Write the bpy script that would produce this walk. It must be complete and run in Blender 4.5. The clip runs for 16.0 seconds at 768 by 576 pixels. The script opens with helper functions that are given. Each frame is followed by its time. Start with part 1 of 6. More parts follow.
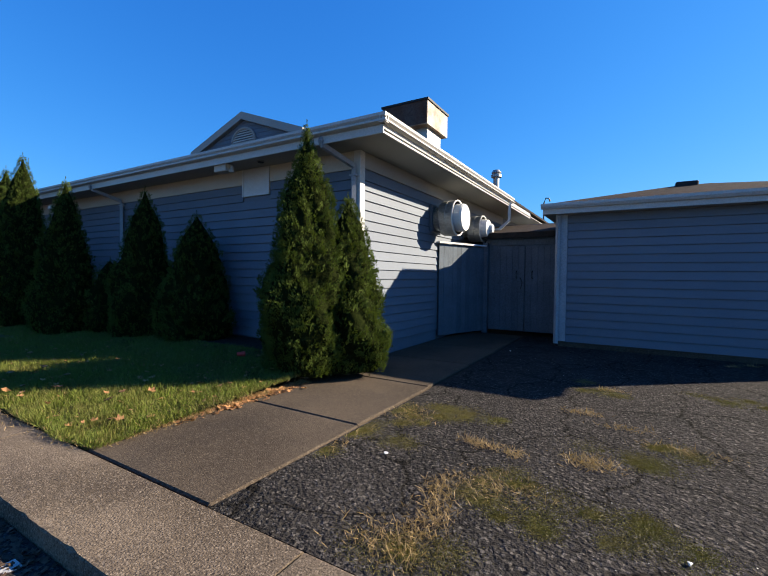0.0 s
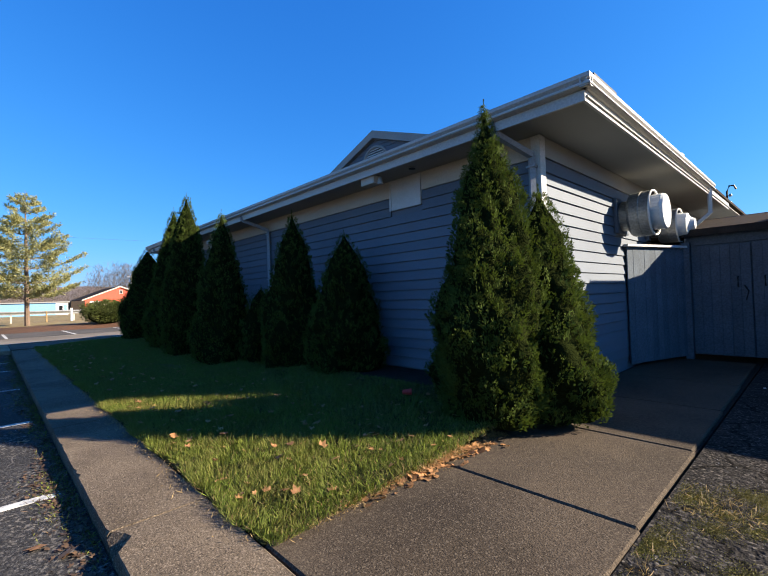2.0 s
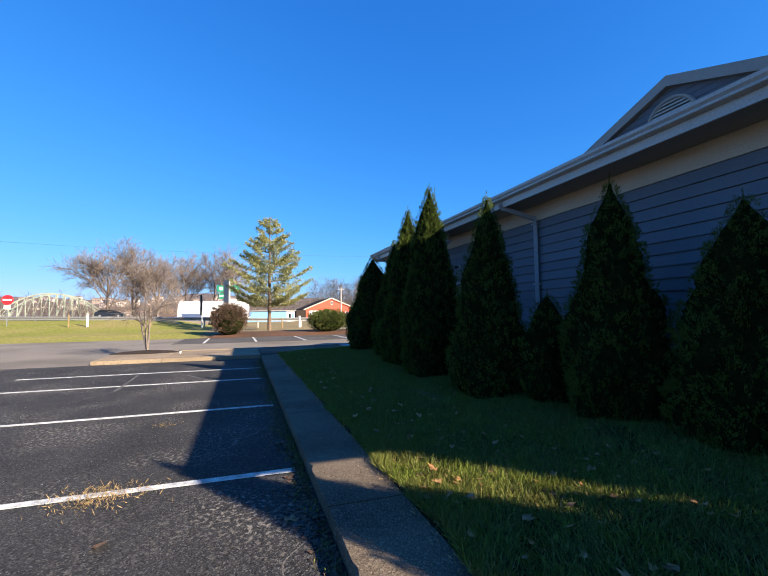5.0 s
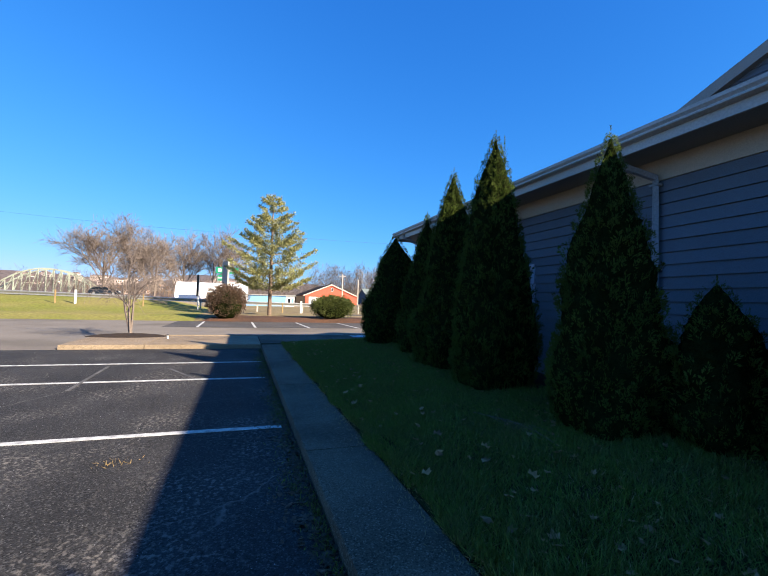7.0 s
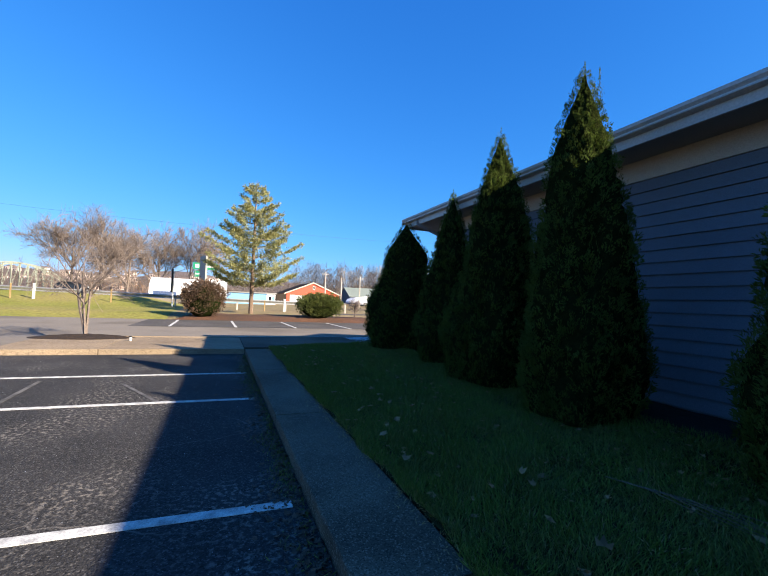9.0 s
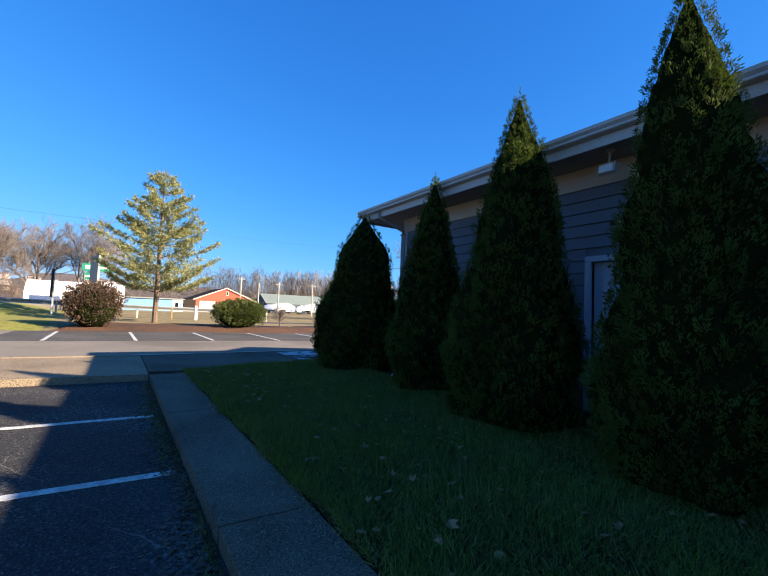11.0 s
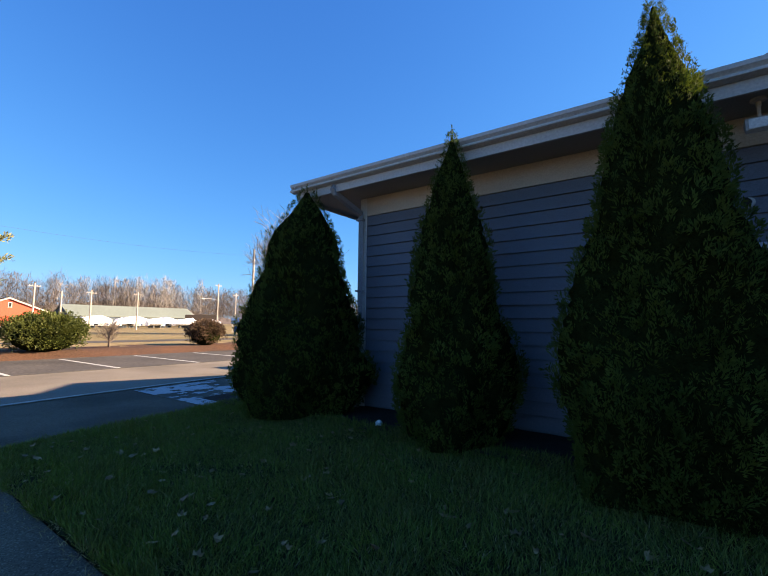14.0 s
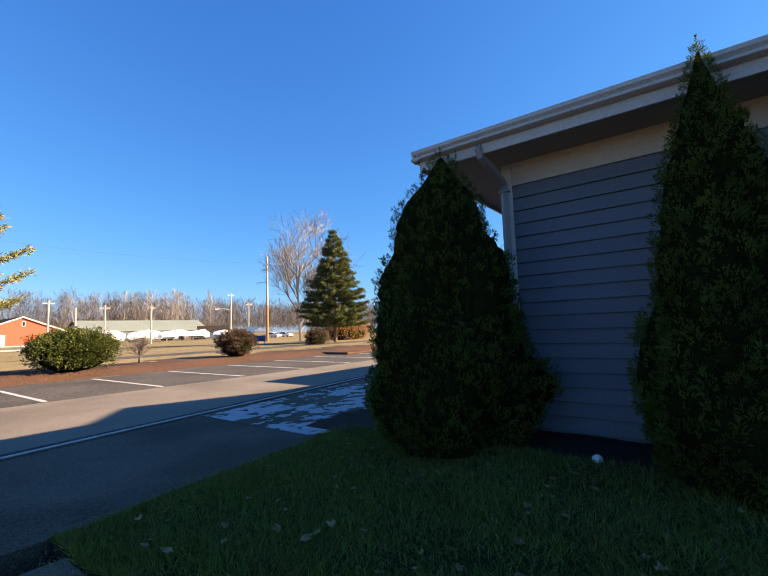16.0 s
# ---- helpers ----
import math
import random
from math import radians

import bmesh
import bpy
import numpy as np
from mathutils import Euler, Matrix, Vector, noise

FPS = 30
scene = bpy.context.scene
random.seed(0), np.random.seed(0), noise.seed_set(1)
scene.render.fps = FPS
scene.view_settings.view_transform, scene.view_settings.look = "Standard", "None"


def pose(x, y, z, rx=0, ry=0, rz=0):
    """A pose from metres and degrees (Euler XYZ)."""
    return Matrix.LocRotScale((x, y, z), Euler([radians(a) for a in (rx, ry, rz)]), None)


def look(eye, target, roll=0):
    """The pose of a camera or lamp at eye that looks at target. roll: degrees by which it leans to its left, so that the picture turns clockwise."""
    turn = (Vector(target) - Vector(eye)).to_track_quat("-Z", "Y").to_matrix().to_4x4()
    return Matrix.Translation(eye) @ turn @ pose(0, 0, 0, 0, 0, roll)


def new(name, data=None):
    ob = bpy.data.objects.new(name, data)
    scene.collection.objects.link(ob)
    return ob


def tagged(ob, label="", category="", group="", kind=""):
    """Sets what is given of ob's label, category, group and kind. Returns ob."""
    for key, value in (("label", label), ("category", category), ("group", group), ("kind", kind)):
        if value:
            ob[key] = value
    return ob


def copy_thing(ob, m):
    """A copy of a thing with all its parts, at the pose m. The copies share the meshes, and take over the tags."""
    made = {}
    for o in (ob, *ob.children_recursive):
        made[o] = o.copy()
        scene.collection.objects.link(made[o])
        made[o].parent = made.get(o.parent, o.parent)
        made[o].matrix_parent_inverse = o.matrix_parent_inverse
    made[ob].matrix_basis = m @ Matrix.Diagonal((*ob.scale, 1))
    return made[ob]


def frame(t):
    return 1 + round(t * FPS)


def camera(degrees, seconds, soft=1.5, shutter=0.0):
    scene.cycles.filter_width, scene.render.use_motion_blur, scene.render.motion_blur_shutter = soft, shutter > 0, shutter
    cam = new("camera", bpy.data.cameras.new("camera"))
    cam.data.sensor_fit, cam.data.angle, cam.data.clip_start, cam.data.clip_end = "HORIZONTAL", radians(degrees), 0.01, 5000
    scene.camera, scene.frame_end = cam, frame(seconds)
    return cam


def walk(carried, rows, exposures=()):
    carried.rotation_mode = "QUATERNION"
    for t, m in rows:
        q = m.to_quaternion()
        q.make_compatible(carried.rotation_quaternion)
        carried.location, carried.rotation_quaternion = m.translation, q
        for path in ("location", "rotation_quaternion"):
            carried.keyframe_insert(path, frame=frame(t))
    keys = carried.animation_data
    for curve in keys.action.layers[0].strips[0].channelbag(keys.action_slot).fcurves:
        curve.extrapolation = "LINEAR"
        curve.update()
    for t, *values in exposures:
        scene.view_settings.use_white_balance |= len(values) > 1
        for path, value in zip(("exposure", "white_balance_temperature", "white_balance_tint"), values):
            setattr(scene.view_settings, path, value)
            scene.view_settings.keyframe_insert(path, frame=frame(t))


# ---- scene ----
cam = camera(85.3, 16.0, soft=1.15)
PATH = [
    (0, (-0.466, 0.264, 1.355), (-1.493, 1.98, 1.299), 0.7),
    (0.5, (-0.704, 0.469, 1.398), (-1.849, 2.109, 1.381), -2.2),
    (1, (-1.012, 0.524, 1.363), (-2.237, 2.104, 1.383), -1.0),
    (1.5, (-1.425, 0.537, 1.395), (-2.813, 1.976, 1.444), -0.3),
    (2, (-1.811, 0.702, 1.373), (-3.262, 2.077, 1.413), -1.9),
    (2.5, (-2.201, 0.729, 1.39), (-3.833, 1.885, 1.408), -2.0),
    (3, (-2.671, 0.698, 1.398), (-4.421, 1.666, 1.429), -0.4),
    (3.5, (-3.149, 0.75, 1.366), (-4.938, 1.643, 1.385), -0.6),
    (4, (-3.655, 0.687, 1.397), (-5.492, 1.477, 1.434), -0.5),
    (4.5, (-4.201, 0.581, 1.403), (-6.072, 1.276, 1.536), 0.5),
    (5, (-4.817, 0.619, 1.379), (-6.709, 1.256, 1.502), -0.7),
    (5.2, (-5.025, 0.588, 1.381), (-6.924, 1.208, 1.462), -0.3),
    (7.3, (-7.434, 0.623, 1.326), (-9.325, 1.267, 1.4), 1.8),
    (7.5, (-7.646, 0.641, 1.3), (-9.531, 1.303, 1.374), 1.4),
    (8, (-8.164, 0.609, 1.304), (-10.039, 1.301, 1.362), 2.0),
    (8.2, (-8.368, 0.57, 1.286), (-10.235, 1.284, 1.36), 2.7),
    (10.3, (-10.572, 0.589, 1.305), (-12.4, 1.4, 1.342), -0.4),
    (10.5, (-10.803, 0.61, 1.321), (-12.607, 1.471, 1.367), -0.8),
    (11, (-11.287, 0.605, 1.304), (-12.97, 1.679, 1.424), 2.4),
    (11.5, (-11.765, 0.681, 1.296), (-13.367, 1.876, 1.359), 1.0),
    (12, (-12.305, 0.798, 1.332), (-13.787, 2.138, 1.4), 1.1),
    (12.5, (-12.882, 0.719, 1.344), (-14.122, 2.287, 1.416), 1.9),
    (13, (-13.433, 0.722, 1.361), (-14.677, 2.287, 1.421), 1.7),
    (13.5, (-13.971, 0.764, 1.349), (-15.204, 2.333, 1.483), 1.2),
    (14, (-14.508, 0.736, 1.37), (-15.677, 2.349, 1.547), 0.6),
    (14.5, (-15.069, 0.799, 1.374), (-16.218, 2.424, 1.572), -1.5),
    (15, (-15.635, 0.74, 1.367), (-16.847, 2.312, 1.615), -1.7),
    (15.5, (-16.19, 0.737, 1.345), (-17.411, 2.304, 1.577), -2.1),
    (16, (-16.779, 0.798, 1.38), (-17.969, 2.393, 1.572), -1.9),
]
EXPOSURES = [(0, 1.62, 6400, 10), (1.5, 1.72, 6400, 10), (5, 1.76, 6400, 10), (11, 1.78, 6500, 10), (12.5, 2.0, 7900, 15), (16, 1.92, 8000, 16)]
walk(cam, [(t, look(eye, target, roll)) for t, eye, target, roll in PATH], EXPOSURES)

# ---- light ----
SUN = Vector((0.7676 * math.cos(radians(25.2)), 0.641 * math.cos(radians(25.2)), math.sin(radians(25.2))))
world = bpy.data.worlds.new("world")
scene.world = world
world.use_nodes = True
sky = world.node_tree.nodes.new("ShaderNodeTexSky")
sky.sky_type, sky.sun_disc = "NISHITA", False
sky.sun_elevation, sky.sun_rotation = radians(25.2), radians(50.1)
sky.air_density, sky.dust_density, sky.ozone_density = 1.0, 0.2, 3.0
world.node_tree.nodes["Background"].inputs[1].default_value = 0.051
tint = world.node_tree.nodes.new("ShaderNodeMix")
tint.data_type, tint.blend_type = "RGBA", "MULTIPLY"
tint.inputs[0].default_value, tint.inputs[7].default_value = 1.0, (0.295, 0.83, 1.52, 1)
world.node_tree.links.new(sky.outputs[0], tint.inputs[6])
split = world.node_tree.nodes.new("ShaderNodeSeparateColor")
joined = world.node_tree.nodes.new("ShaderNodeCombineColor")
world.node_tree.links.new(tint.outputs[2], split.inputs[0])


def sky_step(kind, a, b):
    """One arithmetic step on a channel of the sky's colour."""
    n = world.node_tree.nodes.new("ShaderNodeMath")
    n.operation = kind
    for socket, value in zip(n.inputs, (a, b)):
        if isinstance(value, bpy.types.NodeSocket):
            world.node_tree.links.new(value, socket)
        else:
            socket.default_value = value
    return n.outputs[0]


# a clear winter sky: deep blue overhead, pale and soft towards the horizon
red, green, blue = split.outputs
world.node_tree.links.new(sky_step("MULTIPLY", sky_step("POWER", red, 1.25), 1.18), joined.inputs[0])
world.node_tree.links.new(sky_step("DIVIDE", sky_step("MULTIPLY", green, 1.28), sky_step("ADD", sky_step("MULTIPLY", green, 0.125), 1.0)), joined.inputs[1])
world.node_tree.links.new(sky_step("DIVIDE", sky_step("MULTIPLY", blue, 1.85), sky_step("ADD", sky_step("MULTIPLY", blue, 0.16), 1.0)), joined.inputs[2])
world.node_tree.links.new(joined.outputs[0], world.node_tree.nodes["Background"].inputs[0])
sun = new("sun", bpy.data.lights.new("sun", "SUN"))
sun.data.energy, sun.data.angle, sun.data.color = 5.0, radians(0.53), (1.0, 0.85, 0.66)
sun.matrix_world = look(SUN * 40, (0, 0, 0))


# ---- materials ----
def material(name, base, rough=0.8, dark=None, scale=6.0, amount=0.5, fine=60.0, bump=0.15, depth=0.01, metal=0.0, spread=0.0, island=0.0, stain=0.0, stain_scale=0.7, spec=0.18, speck=None, crack=0.0, wear=None, crack_tone=None):
    """A two-scale procedural surface: large stains, fine grain, relief, and a spread between pieces."""
    m = bpy.data.materials.new(name)
    m.use_nodes = True
    nt = m.node_tree
    bsdf = nt.nodes["Principled BSDF"]
    bsdf.inputs["Roughness"].default_value, bsdf.inputs["Metallic"].default_value = rough, metal
    bsdf.inputs["Specular IOR Level"].default_value = spec
    tc = nt.nodes.new("ShaderNodeTexCoord")
    geo = nt.nodes.new("ShaderNodeNewGeometry")
    dark = dark or tuple(c * 0.6 for c in base)

    def noise_at(sc, detail=6.0):
        n = nt.nodes.new("ShaderNodeTexNoise")
        n.inputs["Scale"].default_value, n.inputs["Detail"].default_value = sc, detail
        nt.links.new(geo.outputs["Position"], n.inputs["Vector"])
        return n

    def mixed(kind, fac, a, b):
        x = nt.nodes.new("ShaderNodeMix")
        x.data_type, x.blend_type = "RGBA", kind
        for socket, value in ((x.inputs[0], fac), (x.inputs[6], a), (x.inputs[7], b)):
            if isinstance(value, bpy.types.NodeSocket):
                nt.links.new(value, socket)
            elif isinstance(value, tuple):
                socket.default_value = (*value, 1)
            else:
                socket.default_value = value
        return x.outputs[2]

    def ramp(socket, lo, hi, a=0.0, b=1.0):
        r = nt.nodes.new("ShaderNodeMapRange")
        nt.links.new(socket, r.inputs[0])
        for k, v in zip((1, 2, 3, 4), (lo, hi, a, b)):
            r.inputs[k].default_value = v
        return r.outputs[0]

    big, small = noise_at(scale), noise_at(fine, 3.0)
    colour = mixed("MIX", ramp(big.outputs[0], 0.35, 0.68, 0.0, amount), base, dark)
    grey = ramp(small.outputs[0], 0.3, 0.7, 1 - 0.35 * amount, 1 + 0.35 * amount)
    comb = nt.nodes.new("ShaderNodeCombineColor")
    for k in range(3):
        nt.links.new(grey, comb.inputs[k])
    colour = mixed("MULTIPLY", 1.0, colour, comb.outputs[0])
    if stain:
        st = noise_at(stain_scale, 4.0)
        colour = mixed("MULTIPLY", ramp(st.outputs[0], 0.48, 0.62, 0.0, stain), colour, (0.35, 0.33, 0.3))
    if wear:
        wn, fleck = noise_at(0.75, 8.0), noise_at(26.0, 8.0)
        both = nt.nodes.new("ShaderNodeMath")
        both.operation = "MULTIPLY"
        nt.links.new(ramp(wn.outputs[0], 0.47, 0.64, 0.0, 1.0), both.inputs[0])
        nt.links.new(ramp(fleck.outputs[0], 0.52, 0.64, 0.0, 0.9), both.inputs[1])
        colour = mixed("MIX", both.outputs[0], colour, wear)
    if speck:
        share, sc, tone = speck
        vo = nt.nodes.new("ShaderNodeTexVoronoi")
        vo.inputs["Scale"].default_value = sc
        nt.links.new(geo.outputs["Position"], vo.inputs["Vector"])
        one = nt.nodes.new("ShaderNodeSeparateColor")
        nt.links.new(vo.outputs["Color"], one.inputs[0])
        colour = mixed("MIX", ramp(one.outputs[0], 0.72, 0.98, 0.0, share), colour, tone)
        colour = mixed("MULTIPLY", ramp(one.outputs[1], 0.66, 0.95, 0.0, 0.8), colour, (0.35, 0.35, 0.35))
    if crack:
        wob = noise_at(2.5, 3.0)
        add = nt.nodes.new("ShaderNodeVectorMath")
        add.operation = "MULTIPLY_ADD"
        nt.links.new(wob.outputs["Color"], add.inputs[0])
        add.inputs[1].default_value = (0.35, 0.35, 0.35)
        nt.links.new(geo.outputs["Position"], add.inputs[2])
        vc = nt.nodes.new("ShaderNodeTexVoronoi")
        vc.feature = "DISTANCE_TO_EDGE"
        vc.inputs["Scale"].default_value = crack
        nt.links.new(add.outputs[0], vc.inputs["Vector"])
        if crack_tone:
            here = nt.nodes.new("ShaderNodeMath")
            here.operation = "MULTIPLY"
            nt.links.new(ramp(vc.outputs[0], 0.0012, 0.005, 0.45, 0.0), here.inputs[0])
            nt.links.new(ramp(noise_at(0.6, 4.0).outputs[0], 0.48, 0.6, 0.0, 1.0), here.inputs[1])
            colour = mixed("MIX", here.outputs[0], colour, crack_tone)
        else:
            colour = mixed("MULTIPLY", ramp(vc.outputs[0], 0.004, 0.018, 0.85, 0.0), colour, (0.2, 0.19, 0.17))
    if spread or island:
        src = geo.outputs["Random Per Island"] if island else nt.nodes.new("ShaderNodeObjectInfo").outputs["Random"]
        k = island or spread
        hue = nt.nodes.new("ShaderNodeHueSaturation")
        nt.links.new(ramp(src, 0, 1, 1 - k, 1 + k), hue.inputs["Value"])
        nt.links.new(colour, hue.inputs["Color"])
        colour = hue.outputs[0]
    nt.links.new(colour, bsdf.inputs["Base Color"])
    if bump:
        b = nt.nodes.new("ShaderNodeBump")
        b.inputs["Strength"].default_value, b.inputs["Distance"].default_value = bump, depth
        nt.links.new(small.outputs[0], b.inputs["Height"])
        nt.links.new(b.outputs[0], bsdf.inputs["Normal"])
    return m


def leaf_material(name, base, dark, spread=0.35, lit_through=0.25, spec=0.25, rough=0.6):
    m = material(name, base, rough, dark, scale=3.0, amount=0.7, fine=25, bump=0, island=spread, spec=spec)
    nt = m.node_tree
    bsdf, out = nt.nodes["Principled BSDF"], nt.nodes["Material Output"]
    tr = nt.nodes.new("ShaderNodeBsdfTranslucent")
    tr.inputs[0].default_value = (base[0] * 1.5, base[1] * 1.5, base[2], 1)
    mix = nt.nodes.new("ShaderNodeMixShader")
    mix.inputs[0].default_value = lit_through
    nt.links.new(bsdf.outputs[0], mix.inputs[1])
    nt.links.new(tr.outputs[0], mix.inputs[2])
    nt.links.new(mix.outputs[0], out.inputs[0])
    return m


M = {}
M["siding"] = material("blue_grey_siding_paint", (0.128, 0.150, 0.180), 0.6, (0.108, 0.128, 0.156), scale=1.6, amount=0.5, fine=90, bump=0.12, depth=0.002, spread=0.06)
M["trim"] = material("white_trim_paint", (0.540, 0.540, 0.522), 0.5, (0.432, 0.432, 0.405), scale=3, amount=0.5, fine=70, bump=0.05, depth=0.002)
M["frieze"] = material("cream_frieze_paint", (0.47, 0.43, 0.36), 0.6, (0.39, 0.355, 0.29), scale=2, amount=0.3, fine=70, bump=0.05, depth=0.002)
M["soffit"] = material("grey_soffit_paint", (0.30, 0.295, 0.265), 0.6, (0.24, 0.235, 0.21), scale=1.5, amount=0.4, fine=70, bump=0.06, depth=0.002)
M["gutter"] = material("grey_gutter_metal", (0.42, 0.41, 0.385), 0.4, (0.34, 0.33, 0.31), scale=4, amount=0.4, fine=40, bump=0.05, depth=0.002, spec=0.4)
M["downspout"] = material("blue_grey_downspout", (0.29, 0.31, 0.33), 0.45, (0.23, 0.245, 0.265), scale=5, amount=0.5, fine=50, bump=0.04, depth=0.002)
M["shingle"] = material("dark_shingle", (0.046, 0.036, 0.029), 0.95, (0.024, 0.02, 0.017), scale=5, amount=0.8, fine=50, bump=0.5, depth=0.02, spec=0.05)
M["door"] = material("white_door_paint", (0.42, 0.44, 0.50), 0.4, (0.36, 0.38, 0.44), scale=2, amount=0.25, fine=60, bump=0.04, depth=0.002)
M["gate"] = material("grey_painted_boards", (0.098, 0.122, 0.148), 0.8, (0.066, 0.08, 0.096), scale=2.5, amount=0.6, fine=35, bump=0.3, depth=0.006, spread=0.12)
M["galv"] = material("galvanised_steel", (0.36, 0.36, 0.34), 0.45, (0.26, 0.26, 0.24), scale=6, amount=0.6, fine=30, bump=0.05, depth=0.002, metal=0.7)
M["white_metal"] = material("white_metal", (0.62, 0.62, 0.59), 0.4, (0.7, 0.7, 0.66), scale=5, amount=0.4, fine=60, bump=0)
M["rust"] = material("rusted_sheet", (0.46, 0.42, 0.34), 0.6, (0.13, 0.06, 0.03), scale=2.2, amount=0.9, fine=30, bump=0.1, depth=0.004)
# rust darkened further for the duct face turned from the sun
M["rust_dark"] = material("shaded_rusted_sheet", (0.075, 0.06, 0.05), 0.7, (0.07, 0.03, 0.015), scale=3, amount=0.9, fine=30, bump=0.1)
M["black"] = material("black_iron", (0.02, 0.02, 0.02), 0.5, bump=0)
M["concrete"] = material("tan_concrete", (0.140, 0.108, 0.074), 0.92, (0.083, 0.064, 0.046), scale=1.3, amount=0.9, fine=90, bump=1.0, depth=0.006, spread=0.07, stain=0.5, stain_scale=0.9, speck=(0.7, 120, (0.25, 0.2, 0.145)))
# cross walk concrete, base lightened for its sunlit end
M["concrete_pale"] = material("sunlit_pale_concrete", (0.27, 0.205, 0.135), 0.92, (0.19, 0.145, 0.1), scale=0.8, amount=0.8, fine=60, bump=0.6, depth=0.006, spread=0.05, stain=0.3, stain_scale=0.6, speck=(0.5, 80, (0.38, 0.31, 0.22)))
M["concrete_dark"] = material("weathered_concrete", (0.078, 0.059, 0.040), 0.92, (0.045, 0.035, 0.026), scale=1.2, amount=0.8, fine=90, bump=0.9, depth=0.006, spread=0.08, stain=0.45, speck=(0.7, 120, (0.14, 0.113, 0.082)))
M["asphalt"] = material("black_asphalt", (0.040, 0.039, 0.039), 0.88, (0.023, 0.023, 0.023), scale=1.1, amount=0.8, fine=80, bump=0.9, depth=0.012, speck=(0.55, 95, (0.14, 0.134, 0.127)), wear=(0.22, 0.198, 0.17), crack=0.5, crack_tone=(0.22, 0.2, 0.175), spec=0.1)
M["asphalt_old"] = material("grey_old_asphalt", (0.034, 0.031, 0.028), 0.95, (0.018, 0.017, 0.016), scale=0.9, amount=0.85, fine=38, bump=1.0, depth=0.03, speck=(0.75, 62, (0.118, 0.107, 0.094)), crack=1.1, spec=0.05)
M["asphalt_worn"] = material("faded_line_on_asphalt", (0.12, 0.115, 0.11), 0.9, (0.045, 0.044, 0.043), scale=5, amount=0.9, fine=60, bump=0.4, depth=0.006)
M["kerb_white"] = material("whitewashed_kerb", (0.50, 0.49, 0.46), 0.85, (0.30, 0.29, 0.27), scale=4, amount=0.8, fine=60, bump=0.3, depth=0.004)
# same worn walk, base darkened where the house shades it
M["concrete_mid"] = material("shaded_worn_concrete", (0.125, 0.098, 0.070), 0.92, (0.074, 0.058, 0.043), scale=0.9, amount=0.9, fine=60, bump=0.6, depth=0.006, spread=0.06, stain=0.5, stain_scale=0.6, speck=(0.4, 80, (0.19, 0.155, 0.115)))
M["asphalt_far"] = material("greyed_stall_asphalt", (0.085, 0.077, 0.07), 0.92, (0.05, 0.046, 0.043), scale=0.5, amount=0.9, fine=12, bump=0.3, depth=0.01)
M["lane"] = material("pale_drive_asphalt", (0.19, 0.165, 0.135), 0.92, (0.145, 0.127, 0.106), scale=0.5, amount=0.6, fine=40, bump=0.3, depth=0.01, stain=0.45, stain_scale=0.22)
M["line"] = material("worn_white_line", (0.55, 0.55, 0.53), 0.8, (0.16, 0.16, 0.16), scale=9, amount=0.75, fine=80, bump=0.2, depth=0.004)
M["soil"] = material("dark_mulch", (0.035, 0.025, 0.02), 0.95, (0.025, 0.018, 0.013), scale=9, amount=0.8, fine=40, bump=1.0, depth=0.03)
M["red_mulch"] = material("red_brown_mulch", (0.115, 0.056, 0.032), 0.95, (0.05, 0.035, 0.028), scale=0.22, amount=1.0, fine=14, bump=1.0, depth=0.05)
M["turf"] = material("lawn_soil", (0.030, 0.032, 0.010), 0.95, (0.026, 0.022, 0.010), scale=2.5, amount=0.7, fine=60, bump=0.6, depth=0.02, spec=0.05)
M["field"] = material("dry_field", (0.23, 0.172, 0.088), 0.95, (0.15, 0.125, 0.055), scale=0.07, amount=0.9, fine=3.0, bump=0.4, depth=0.05)
M["snow"] = material("thin_white_salt", (0.42, 0.42, 0.43), 0.9, (0.28, 0.28, 0.28), scale=9, amount=0.5, fine=60, bump=0.3, depth=0.006)
M["bark"] = material("grey_brown_bark", (0.17, 0.12, 0.085), 0.9, (0.08, 0.06, 0.045), scale=8, amount=0.7, fine=40, bump=0.5, depth=0.01)
M["twig"] = material("pale_twigs", (0.165, 0.132, 0.112), 0.9, (0.12, 0.098, 0.084), scale=2, amount=0.6, fine=20, bump=0)
# near-black fill for evergreens and shrubs: their inner shade put into the colour
M["core"] = material("dark_shade_core", (0.016, 0.021, 0.006), 1.0, (0.007, 0.010, 0.003), scale=14, amount=0.8, fine=60, bump=1.0, depth=0.03, spec=0.0)
M["arbor"] = leaf_material("arborvitae_sprays", (0.064, 0.092, 0.018), (0.024, 0.038, 0.009), 0.2, 0.16, 0.05, 0.8)
M["grass"] = leaf_material("grass_blades", (0.118, 0.150, 0.026), (0.126, 0.108, 0.037), 0.55, 0.2, 0.1, 0.55)
M["fallen"] = leaf_material("fallen_leaves", (0.323, 0.170, 0.072), (0.230, 0.119, 0.055), 0.5, 0.15)
M["dry"] = leaf_material("dry_weeds", (0.30, 0.21, 0.10), (0.20, 0.145, 0.06), 0.4, 0.2)
M["moss"] = leaf_material("moss", (0.13, 0.118, 0.018), (0.11, 0.085, 0.025), 0.3, 0.1)
M["pine"] = leaf_material("pine_needles", (0.27, 0.255, 0.10), (0.15, 0.175, 0.10), 0.4, 0.3)
